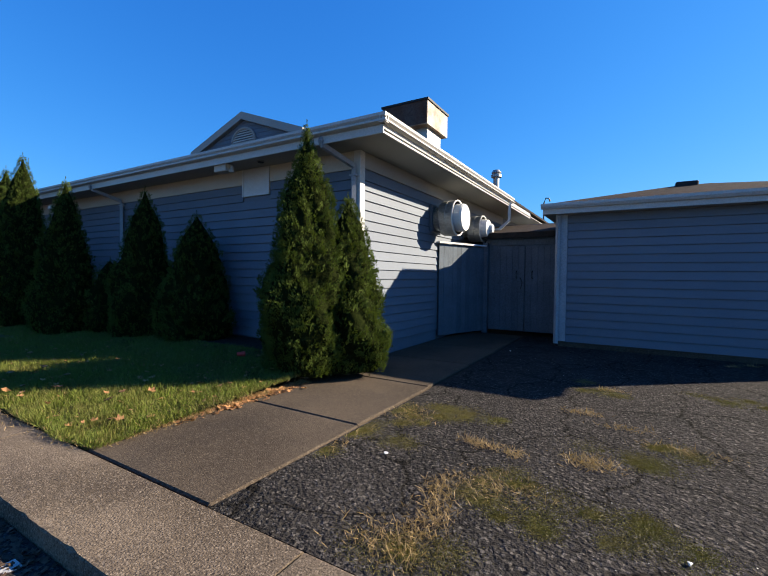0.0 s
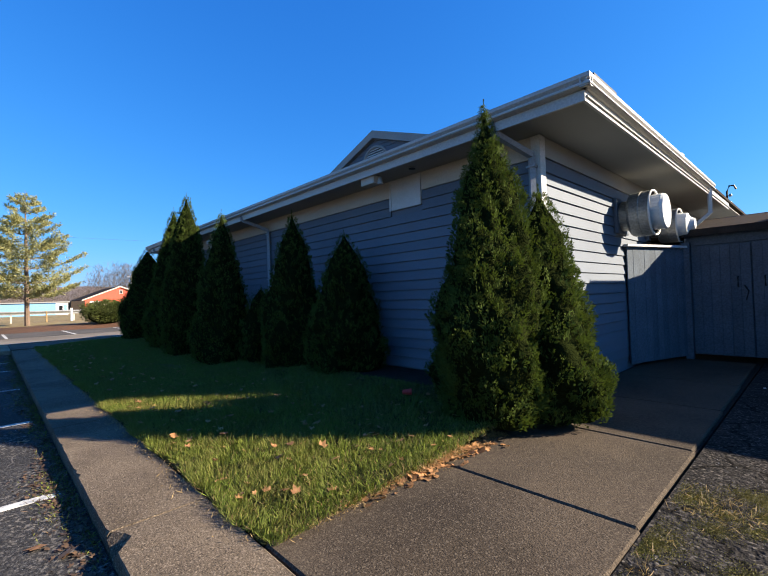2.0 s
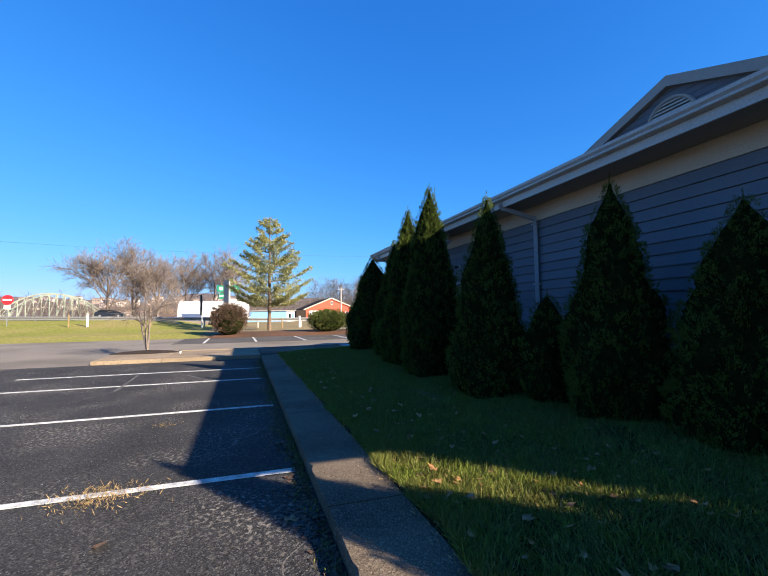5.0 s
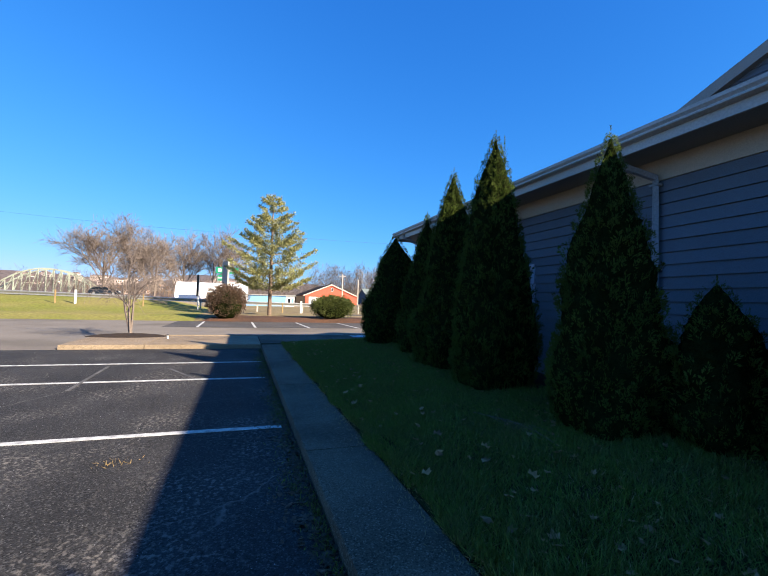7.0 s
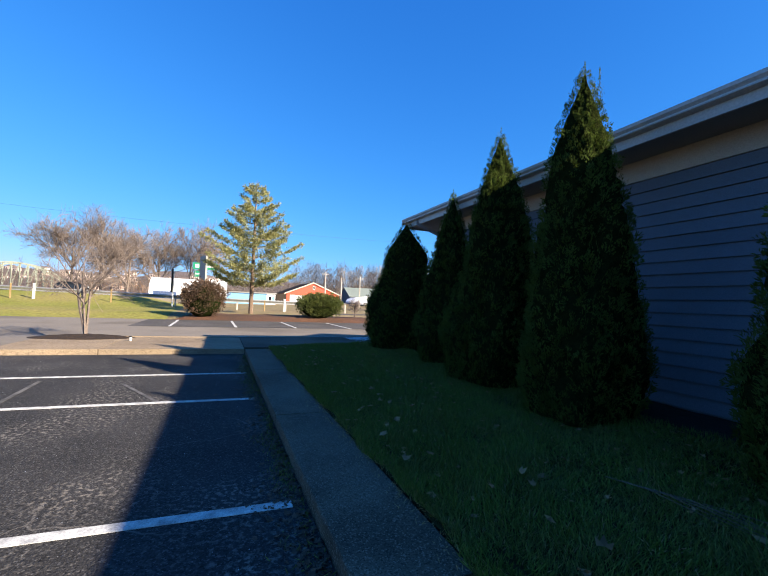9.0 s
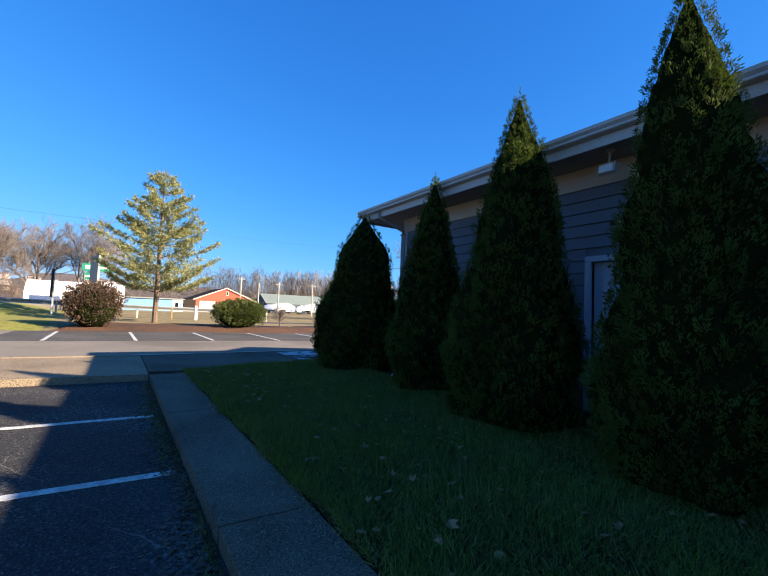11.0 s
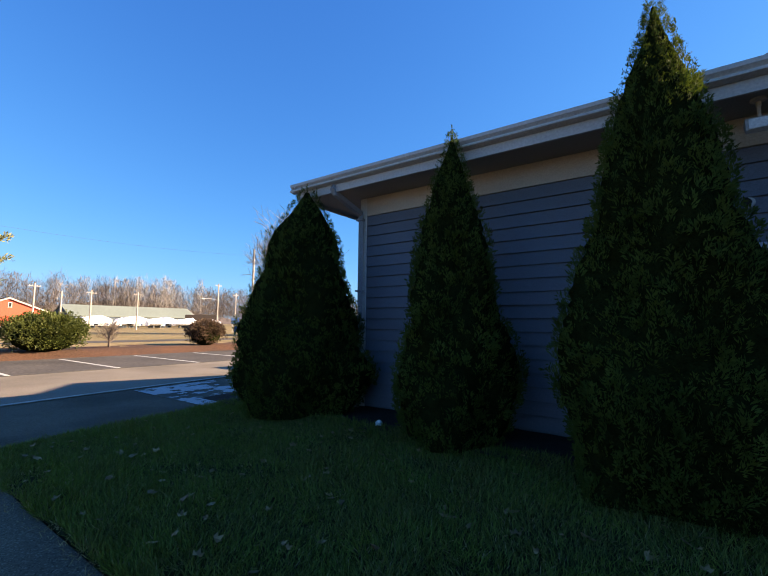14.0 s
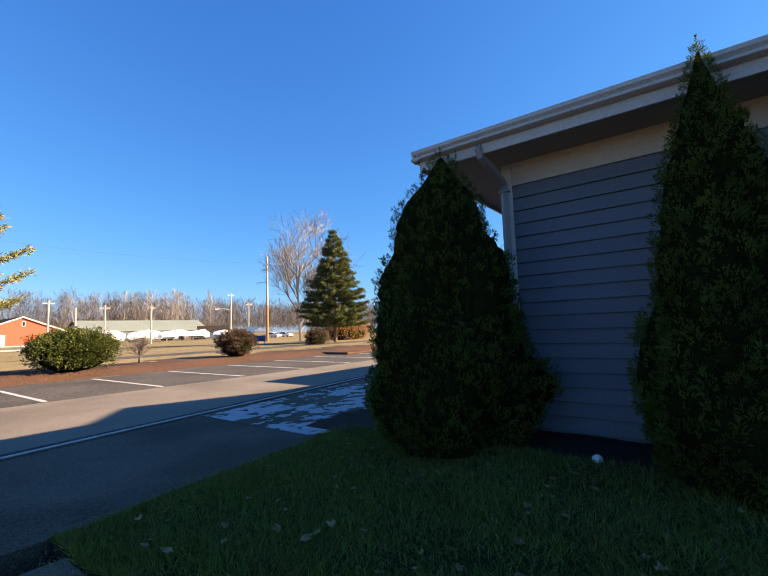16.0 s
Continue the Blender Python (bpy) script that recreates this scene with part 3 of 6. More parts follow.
# side wall: exhaust fans
def exhaust(y, z, r, label, bullet=0.0):
    e = thing("exhaust_fan", label, "exhaust fan", "wall exhaust fans", (EX, y, z))
    part("curb", boxed(0, 0.06, -r * 0.8, r * 0.8, -r * 0.8, r * 0.8, bevel=0.01), "siding", e)
    part("neck", lathe(bmesh.new(), [(r * 0.68, 0.05), (r * 0.68, 0.24), (0.001, 0.24)], (0, 0, 0), "x", 28), "galv", e)
    part("drum", lathe(bmesh.new(), [(r * 0.6, 0.20), (r * 0.93, 0.20), (r * 0.99, 0.24), (r, 0.36), (r * 1.015, 0.365), (r * 1.015, 0.375), (r, 0.38), (r, 0.53), (r * 0.96, 0.53), (r * 0.94, 0.3), (0.001, 0.3)], (0, 0, 0), "x", 36), "galv", e, smooth=False)
    part("rim", lathe(bmesh.new(), [(r * 0.95, 0.515), (r * 1.02, 0.515), (r * 1.03, 0.53), (r * 1.01, 0.545), (r * 0.95, 0.54), (r * 0.95, 0.515)], (0, 0, 0), "x", 36), "white_metal", e)
    part("cap", lathe(bmesh.new(), [(0.001, 0.31), (r * 0.74, 0.31), (r * 0.78, 0.36), (r * (0.78 - 0.1 * bullet), 0.66), (r * (0.73 - 0.3 * bullet), 0.70), (r * 0.3, 0.71 + 0.06 * bullet), (0.001, 0.715 + 0.07 * bullet)], (0, 0, 0), "x", 32), "white_metal", e, "round white cap")
    for k in range(4):
        a = math.radians(45 + 90 * k)
        bm = bmesh.new()
        tube(bm, [(0.50, r * 0.77 * math.cos(a), r * 0.77 * math.sin(a)), (0.50, r * 0.96 * math.cos(a), r * 0.96 * math.sin(a))], 0.012, 5)
        part("bracket", bm, "galv", e)
    return e


exhaust(8.62, 2.6, 0.37, "large round galvanised exhaust fan with a white cap")
exhaust(10.35, 2.55, 0.32, "smaller round galvanised exhaust fan with a domed cap", 1.0)

# rooftop duct and vent pipe
duct = thing("roof_duct", "boxy rusted sheet-metal kitchen duct on the roof", "duct", at=(-5.3, 10.05, 4.1))
part("shaft", boxed(-0.35, 0.4, -0.4, 0.4, 0.0, 1.0), "galv", duct)
bm = boxed(-0.75, 0.5, -0.62, 0.62, 0.93, 1.53, bevel=0.004)
part("hood", bm, "rust", duct, "rust-streaked sheet metal hood")
# overlaid sheet: rust plus the shade of this unlit side in its colour
part("front_sheet", boxed(-0.74, 0.49, -0.63, -0.622, 0.95, 1.5), "rust_dark", duct, "rusted front sheet, darkened for the side away from the sun")
part("top_rim", boxed(-0.78, 0.53, -0.65, 0.65, 1.5, 1.55), "black", duct)
pipe = thing("vent_pipe", "short capped metal vent pipe on the roof", "vent pipe", at=(-4.2, 13.2, 3.8))
part("stack", lathe(bmesh.new(), [(0.09, 0), (0.09, 0.72), (0.001, 0.72)], (0, 0, 0), sides=14), "galv", pipe)
part("cap", lathe(bmesh.new(), [(0.001, 0.66), (0.16, 0.66), (0.16, 0.73), (0.13, 0.76), (0.15, 0.8), (0.1, 0.88), (0.001, 0.9)], (0, 0, 0), sides=16), "galv", pipe)


# ---- fence, gate and link roof ----
def board_run(parent, p0, p1, z0, z1, n, mat="gate"):
    a, b = Vector((*p0, 0)), Vector((*p1, 0))
    d = (b - a).normalized()
    nrm = Vector((d.y, -d.x, 0))
    w = (b - a).length / n
    for k in range(n):
        bm = boxed(0.0012, w - 0.0012, -0.011, 0.011, z0, z1 + 0.012 * math.sin(k * 2.3), bevel=0.002)
        ob = part("board", bm, mat, parent)
        ob.matrix_basis = Matrix.Translation(a + d * w * k + nrm * (0.003 * (k % 2))) @ Matrix.Rotation(math.atan2(d.y, d.x), 4, "Z")


fence = thing("fence", "grey-blue painted board fence between house and shed", "fence")
board_run(fence, (-4.16, 8.78), (-3.62, 10.36), 0.06, 2.1, 11)
bm = bmesh.new()
prism(bm, [(-4.2, 8.73), (-4.11, 8.7), (-3.55, 10.34), (-3.66, 10.38)], "z", 2.1, 2.14)
part("cap_rail", bm, "trim", fence)
part("post", boxed(-3.66, -3.54, 10.3, 10.42, 0.0, 2.2, bevel=0.006), "gate", fence)
gate = thing("gate", "grey-blue double plank gate, closed", "gate")
board_run(gate, (-3.53, 10.42), (-2.68, 10.42), 0.1, 2.12, 6)
board_run(gate, (-2.66, 10.42), (-1.83, 10.42), 0.1, 2.12, 6)
for z in (0.35, 1.85):
    part("rail", boxed(-3.5, -2.7, 10.44, 10.48, z, z + 0.09), "gate", gate)
    part("rail", boxed(-2.64, -1.85, 10.44, 10.48, z, z + 0.09), "gate", gate)
for x in (-2.86, -2.5):
    bm = bmesh.new()
    tube(bm, [(x, 10.40, 1.52), (x, 10.36, 1.50), (x, 10.36, 1.36), (x, 10.40, 1.34)], 0.014, 6)
    part("handle", bm, "black", gate)
bm = bmesh.new()
tube(bm, [(-2.78, 10.385, 1.36), (-2.72, 10.37, 1.26), (-2.76, 10.38, 1.1)], 0.012, 5)
part("chain", bm, "black", gate)
part("header", boxed(-3.62, -1.8, 10.44, 10.56, 2.14, 2.34), "gate", gate)
part("backing", boxed(-3.62, -1.8, 10.50, 10.52, 0.08, 2.14), "gate", gate)
bm = bmesh.new()
prism(bm, [(10.3, 2.36), (14.0, 3.0), (14.0, 3.06), (10.3, 2.42)], "x", EX + 0.03, -1.7)
structure("link_roof", bm, "shingle", "low dark roof between the house and the shed", "roof")
structure("link_fascia", boxed(EX + 0.03, -1.8, 10.26, 10.3, 2.30, 2.43), "shingle", "dark fascia under the link roof", "trim")
structure("yard_back_wall", boxed(EX + 0.05, -1.85, 13.6, 13.7, -0.05, 3.0), "siding", "plain siding behind the gate", "wall")

# ---- shed ----
SX0, SX1, SY0, SY1 = -1.78, 2.9, 9.3, 13.4
shed = tagged(new("shed"), "low blue-grey lap-sided shed with hipped roof", "shed", kind="structure")
bm = bmesh.new()
for c in ((SX0, SX1, SY0 + 0.02, SY0 + 0.15, 0.02, 2.62), (SX0 + 0.02, SX0 + 0.15, SY0 + 0.15, SY1, 0.02, 2.62), (SX1 - 0.15, SX1 - 0.02, SY0 + 0.15, SY1, 0.02, 2.62), (SX0 + 0.02, SX1 - 0.02, SY1 - 0.1, SY1, 0.02, 2.62)):
    box(bm, *c)
part("wall", bm, "siding", shed)
part("footing", boxed(SX0 + 0.03, SX1 - 0.03, SY0 + 0.0, SY0 + 0.14, -0.05, 0.12), "concrete_dark", shed)
part("roof", roof_solid(bmesh.new(), SX0 - 0.27, SX1 + 0.27, SY0 - 0.27, SY1 + 0.27, 2.82, 0.25, 0.05), "shingle", shed)
part("soffit", boxed(SX0 - 0.24, SX1 + 0.24, SY0 - 0.24, SY1 + 0.24, 2.62, 2.64), "soffit", shed)
for c in ((SX0 - 0.25, SX1 + 0.25, SY0 - 0.27, SY0 - 0.25), (SX0 - 0.27, SX0 - 0.25, SY0 - 0.27, SY1 + 0.2), (SX1 + 0.25, SX1 + 0.27, SY0 - 0.27, SY1 + 0.2)):
    part("fascia", boxed(*c, 2.62, 2.8), "gutter", shed)
bm = bmesh.new()
prism(bm, [(SY0 - 0.27, 2.81), (SY0 - 0.27, 2.72), (SY0 - 0.32, 2.72), (SY0 - 0.35, 2.77), (SY0 - 0.35, 2.82), (SY0 - 0.34, 2.82), (SY0 - 0.33, 2.77), (SY0 - 0.285, 2.74)], "x", SX0 - 0.3, SX1 + 0.3)
part("gutter", bm, "gutter", shed)
for c in ((SX0 - 0.02, SX0 + 0.16, SY0 - 0.03, SY0 + 0.02), (SX0 - 0.02, SX0, SY0 + 0.02, SY0 + 0.12), (SX1 - 0.1, SX1 + 0.02, SY0 - 0.012, SY0 + 0.02)):
    part("corner_board", boxed(*c, 0.1, 2.62), "downspout", shed)
bm = bmesh.new()
tube(bm, [(SX0 - 0.01, SY0 - 0.07, 0.05), (SX0 - 0.01, SY0 - 0.07, 2.62)], 0.045, 4)
part("downspout", bm, "downspout", shed)
for k in range(16):
    z = 0.09 + k * 0.158
    bm = bmesh.new()
    prism(bm, [(SY0 - 0.016, z), (SY0 + 0.02, z), (SY0 + 0.02, z + 0.145), (SY0 + 0.008, z + 0.145)], "x", SX0 + 0.16, SX1 - 0.1)
    part("plank", bm, "siding", shed)
part("ridge_vent", boxed(0.25, 0.65, 11.1, 11.4, 3.3, 3.44, bevel=0.02), "black", shed)
mast = thing("service_mast", "thin dark service mast with a bent top behind the house", "mast", at=(-4.28, 21.6, -0.2))
bm = bmesh.new()
tube(bm, [(0, 0, 0), (0, 0, 5.2), (0.08, 0, 5.42), (0.22, 0, 5.40), (0.28, 0, 5.25)], 0.035, 6)
part("conduit", bm, "black", mast)
for z in (4.7, 5.0):
    part("insulator", lathe(bmesh.new(), [(0.001, 0), (0.05, 0), (0.06, 0.05), (0.03, 0.1), (0.001, 0.1)], (0.1, 0, z), sides=8), "galv", mast)


# ---- evergreens along the house ----
def arborvitae(x, y, z, h, r, seed, label, tips=(), blunt=0.0, spray=0.036, dense=1.0, foot=0.72, shaggy=1.0):
    rng = np.random.default_rng(seed)
    tree = thing("arborvitae", label, "evergreen tree", "evergreens along the house", (x, y, z))

    def profile(t):
        cone = np.minimum(1.0, foot + 1.7 * t) * (1 - t) ** (0.78 - 0.42 * blunt)
        tip = np.clip((t - 0.74) / 0.26, 0, 1)
        return r * (cone * 1.04 * (1 - 0.45 * tip * tip) + 0.012)

    ph = rng.uniform(0, 6.28, 6)

    def lumps(a, t):
        return 1 + 0.10 * np.sin(3 * a + ph[0] + 5 * t) + 0.07 * np.sin(5 * a + ph[1] - 9 * t) + 0.06 * np.sin(2 * a + 17 * t + ph[2]) + 0.05 * np.sin(7 * a + 23 * t + ph[3])

    bm = bmesh.new()
    tube(bm, [(0, 0, -0.05), (0.02, 0.01, 0.4 * h), (0, 0, 0.93 * h)], [0.09, 0.06, 0.012], 7)
    part("trunk", bm, "bark", tree)
    # dark inner mass: a closed fill whose near-black green stands for shade between sprays
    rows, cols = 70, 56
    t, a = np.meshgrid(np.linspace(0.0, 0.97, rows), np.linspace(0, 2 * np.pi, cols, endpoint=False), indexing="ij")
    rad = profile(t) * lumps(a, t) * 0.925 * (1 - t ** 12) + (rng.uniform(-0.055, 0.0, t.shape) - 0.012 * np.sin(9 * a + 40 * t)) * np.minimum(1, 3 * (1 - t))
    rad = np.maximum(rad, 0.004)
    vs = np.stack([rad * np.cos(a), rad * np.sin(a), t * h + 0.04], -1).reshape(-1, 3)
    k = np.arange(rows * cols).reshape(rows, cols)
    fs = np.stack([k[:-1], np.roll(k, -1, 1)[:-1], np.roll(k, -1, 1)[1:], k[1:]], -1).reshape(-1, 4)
    # spray clumps
    n = int(1750 * dense * r * h / 2.2)
    t = 1 - np.sqrt(rng.uniform(0.0, 1.0, n))
    t = np.where(rng.uniform(0, 1, n) < 0.14, rng.uniform(0.66, 0.98, n), t)
    t = np.clip(t, 0.0, 0.985)
    a = rng.uniform(0, 2 * np.pi, n)
    # bunches: sprays gather on lobes with dark gaps between them
    lobe = 0.5 * shaggy * np.sin(a * 5 + ph[4] + 4 * np.sin(t * h * 2.1)) * np.sin(t * h * 7.3 + ph[5] + 1.5 * np.sin(3 * a))
    lobe = lobe + 0.6 * np.sin(t * h * 31 + 2.2 * np.sin(4 * a + ph[1]) + 1.4 * np.sin(9 * a + t * h * 5))
    stay = rng.uniform(-1.1, 1.1, n) < lobe + 0.9
    t, a, lobe = t[stay], a[stay], lobe[stay]
    n = len(t)
    rad = profile(t) * lumps(a, t) * (rng.uniform(0.885, 0.95, n) + 0.02 * shaggy * lobe * (1 - t))
    out = np.stack([np.cos(a), np.sin(a), np.zeros(n)], -1)
    c = out * rad[:, None] + np.array([0, 0, 1.0]) * (t * h + 0.04)[:, None]
    axis = unit(out * rng.uniform(0.2, 0.6, (n, 1)) + np.array([0, 0, 1.0]) * rng.uniform(0.6, 1.0, (n, 1)) + rng.normal(0, 0.16, (n, 3)))
    # each spray is a flat fan of scale leaves, standing mostly upright
    size = rng.uniform(0.7, 1.25, n) * (0.45 + 0.55 * np.minimum(1, 2.4 * (1 - t)))
    m = 23
    round_it = np.stack([-np.sin(a), np.cos(a), np.zeros(n)], -1)
    across = unit(np.cross(axis, unit(round_it * rng.normal(0, 0.7, (n, 1)) + out * rng.normal(0, 0.7, (n, 1)))))
    run = rng.uniform(-0.35, 1.0, n * m)
    swing = rng.choice((-1.0, 1.0), n * m) * rng.uniform(0.15, 0.95, n * m)
    ax, ac, big = np.repeat(axis, m, 0), np.repeat(across, m, 0), np.repeat(size, m)
    base = np.repeat(c, m, 0) + ax * (0.068 * big * run)[:, None] + ac * (0.034 * big * np.sin(swing) * (1.15 - run))[:, None] + rng.normal(0, 0.006, (n * m, 3))
    along = unit(ax * np.cos(swing)[:, None] + ac * np.sin(swing)[:, None] + rng.normal(0, 0.10, (n * m, 3)))
    tang = unit(ac * np.cos(swing)[:, None] - ax * np.sin(swing)[:, None] + rng.normal(0, 0.25, (n * m, 3)))
    length = spray * big * rng.uniform(0.6, 1.2, n * m)
    # leader shoots at the tips
    extra_b, extra_a = [], []
    for dx, dy, dz in ((0, 0, 0), *tips):
        for q in range(150):
            u = rng.uniform(0, 1)
            extra_b.append((dx + rng.normal(0, 0.032 * (1.02 - u)), dy + rng.normal(0, 0.032 * (1.02 - u)), h + dz - 0.38 + 0.46 * u))
            extra_a.append((rng.normal(0, 0.25), rng.normal(0, 0.25), 1.0))
    eb, ea = np.array(extra_b), unit(np.array(extra_a))
    base, along = np.vstack([base, eb]), np.vstack([along, ea])
    tang = np.vstack([tang, unit(np.cross(ea, rng.normal(0, 1, ea.shape)))])
    length = np.r_[length, np.full(len(eb), spray * 0.7)]
    crown = new("crown", leaf_cloud("crown", base, along, tang, length, length * 0.15, "arbor"))
    crown.parent = tree
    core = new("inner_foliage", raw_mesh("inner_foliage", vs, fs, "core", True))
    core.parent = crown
    return tree


arborvitae(-4.17, 4.45, 0.06, 3.24, 0.82, 1, "tall green arborvitae at the house corner, sunlit on one side", dense=1.5, foot=0.5, blunt=-0.4, shaggy=2.6)
arborvitae(-3.87, 4.96, 0.04, 2.38, 0.63, 2, "shorter green arborvitae grown against a taller one", dense=1.7, blunt=0.3, shaggy=2.4)
arborvitae(-4.78, 4.86, 0.1, 1.62, 0.46, 11, "low dark arborvitae shoot in the shade of a taller one", dense=1.3, blunt=0.5)
arborvitae(-7.44, 5.13, 0.12, 2.33, 0.74, 3, "squat dark arborvitae in the house's shade", blunt=0.35)
arborvitae(-8.73, 4.9, 0.12, 2.88, 0.70, 4, "dark conical arborvitae in the house's shade", blunt=0.1)
arborvitae(-10.51, 4.28, 0.1, 3.13, 0.70, 5, "dark slender arborvitae with a sunlit tip")
arborvitae(-9.75, 4.75, 0.1, 1.5, 0.5, 6, "small round dark arborvitae between taller ones", blunt=0.6)
arborvitae(-12.73, 4.32, 0.1, 3.95, 0.72, 7, "tall dark arborvitae with a forked sunlit tip", tips=((0.16, 0.05, -0.14),), blunt=0.25, dense=1.3)
arborvitae(-14.62, 4.59, 0.11, 3.94, 0.88, 8, "tall dark arborvitae beside the door, sunlit tip", tips=((0.14, -0.05, -0.35),), dense=1.3)
arborvitae(-16.60, 4.92, 0.13, 3.46, 0.73, 9, "slim dark arborvitae against the siding", dense=1.2)
arborvitae(-19.02, 4.98, 0.13, 3.25, 1.0, 10, "broad blunt dark arborvitae at the far house corner", tips=((0.2, 0.0, -0.1),), blunt=0.55, dense=1.2)


# ---- lawn, leaves and weeds ----
def blades(name, pts, lo, hi, wide, mat, lean=0.45, seed=0):
    rng = np.random.default_rng(seed)
    n = len(pts)
    f = 2.2 * np.sin(pts[:, 0] * 2.3 + 1.7 * np.sin(pts[:, 1] * 2.9)) + 1.6 * np.sin(pts[:, 1] * 4.1 + pts[:, 0] * 5.3)
    along = unit(np.stack([rng.normal(0, lean, n) + 0.3 * np.cos(f), rng.normal(0, lean, n) + 0.3 * np.sin(f), np.ones(n)], -1))
    side = unit(np.cross(along, rng.normal(0, 1, (n, 3))))
    patch = 0.5 + 0.5 * np.sin(pts[:, 0] * 1.9 + 2.0 * np.sin(pts[:, 1] * 1.6)) * np.sin(pts[:, 1] * 3.3 + 1.2 * np.sin(pts[:, 0] * 2.7))
    length = rng.uniform(lo, hi, n) * (0.7 + 0.5 * patch)
    return leaf_cloud(name, pts, along, side, length, np.full(n, wide), mat, 0.0)


rng = np.random.default_rng(21)
n = 320000
gx = -20.45 + 16.5 * rng.uniform(0, 1, n)
gy = 1.80 + 3.1 * rng.uniform(0, 1, n) ** 1.25
edge = 0.022 * np.sin(gx * 3.1) + 0.02 * np.sin(gx * 7.7 + 1)
gy = gy + np.where(gy < 2.0, edge, 0)
gz = 0.005 + 0.15 * np.clip((gy - 1.9) / 3.2, 0, 1)
keep = (np.sin(gx * 2.2 + np.sin(gy * 3.1) * 1.4) * np.sin(gy * 2.7 + 0.6 * np.sin(gx * 4)) > -1.2 + 0.5 * rng.uniform(0, 1, n))
pts = np.stack([gx, gy, gz], -1)[keep]
tagged(new("grass", blades("grass", pts, 0.035, 0.115, 0.0025, "grass", 0.62, seed=3)), "green rough grass with straw tufts", "grass", kind="stuff")
pick = rng.uniform(0, 1, len(pts)) < 0.17
tagged(new("straw", blades("straw", pts[pick] + np.array([0.004, 0.003, 0]), 0.03, 0.08, 0.0028, "dry", 1.0, 14)), "dry straw blades through the lawn", "grass", kind="stuff")
n = 9000
bx = np.concatenate([-20.3 + 16.2 * rng.uniform(0, 1, n // 2), -4.05 + rng.normal(0, 0.05, n // 2)])
by = np.concatenate([1.82 + rng.normal(0, 0.07, n // 2), 1.9 + 2.4 * rng.uniform(0, 1, n // 2)])
tagged(new("straw_edge", blades("straw_edge", np.stack([bx, by, np.full(len(bx), 0.003)], -1), 0.015, 0.055, 0.0022, "dry", 1.1, 4)), "dry straw-coloured grass along the walk edge", "grass", kind="stuff")


def flat_leaves(name, xy, z, lo, hi, mat, seed, label, curl=0.5):
    rng = np.random.default_rng(seed)
    n = len(xy)
    ang = rng.uniform(0, 6.28, n)
    along = unit(np.stack([np.cos(ang), np.sin(ang), rng.normal(0.1, 0.25, n)], -1))
    side = unit(np.cross(along, np.stack([rng.normal(0, 0.25, n), rng.normal(0, 0.25, n), np.ones(n)], -1)))
    size = rng.uniform(lo, hi, n)
    base, ws, ln = np.column_stack([xy, z]), [], []
    # a pointed middle lobe and two side lobes
    b3 = np.repeat(base, 3, 0)
    turn = np.tile([0.0, 0.75, -0.75], n)[:, None]
    al, sd = np.repeat(along, 3, 0), np.repeat(side, 3, 0)
    a3 = unit(al * np.cos(turn) + sd * np.sin(turn))
    s3 = unit(sd * np.cos(turn) - al * np.sin(turn))
    l3 = np.repeat(size, 3) * np.tile([1.0, 0.8, 0.8], n)
    return tagged(new(name, leaf_cloud(name, b3, a3, s3, l3, l3 * 0.3, mat, curl)), label, "leaves", kind="stuff")


n = 330
lx = np.concatenate([rng.uniform(-20.2, -4.2, n), -3.99 + rng.normal(0, 0.06, 190), rng.uniform(-9, -4.3, 60)])
ly = np.concatenate([1.9 + 2.9 * rng.uniform(0, 1, n) ** 1.2, 2.3 + 1.75 * rng.uniform(0, 1, 190) ** 0.6, rng.uniform(1.9, 3.6, 60)])
lz = 0.05 + 0.15 * np.clip((ly - 1.9) / 3.2, 0, 1)
lz = np.where(lx > -4.12, 0.012, lz)
flat_leaves("fallen_leaves", np.stack([lx, ly], -1), lz, 0.03, 0.072, "fallen", 5, "curled tan and orange fallen leaves on the lawn")
sx = rng.uniform(-20.0, -4.4, 130)
flat_leaves("fallen_leaves", np.stack([sx, rng.uniform(1.9, 4.4, 130)], -1), np.full(130, 0.12), 0.05, 0.085, "fallen", 51, "curled brown leaves standing in the lawn", 0.9)
n = 4200
dx = rng.uniform(-20.0, -1.0, n)
flat_leaves("kerb_debris", np.stack([dx, 1.18 - np.abs(rng.normal(0, 0.13, n)) * (0.4 + 0.9 * np.sin(dx * 1.7) ** 2)], -1), np.full(n, -0.113), 0.015, 0.05, "brown_leaf", 6, "dry leaf litter in the gutter along the kerb", 0.3)
for k, (x, y) in enumerate(((-5.0, 0.98), (-5.25, 0.92), (-8.1, -0.3), (-8.0, 0.95))):
    flat_leaves("fallen_leaf", np.array([[x, y]]), np.array([-0.108]), 0.09, 0.12, "fallen", 30 + k, "single curled orange leaf on the asphalt", 0.4)

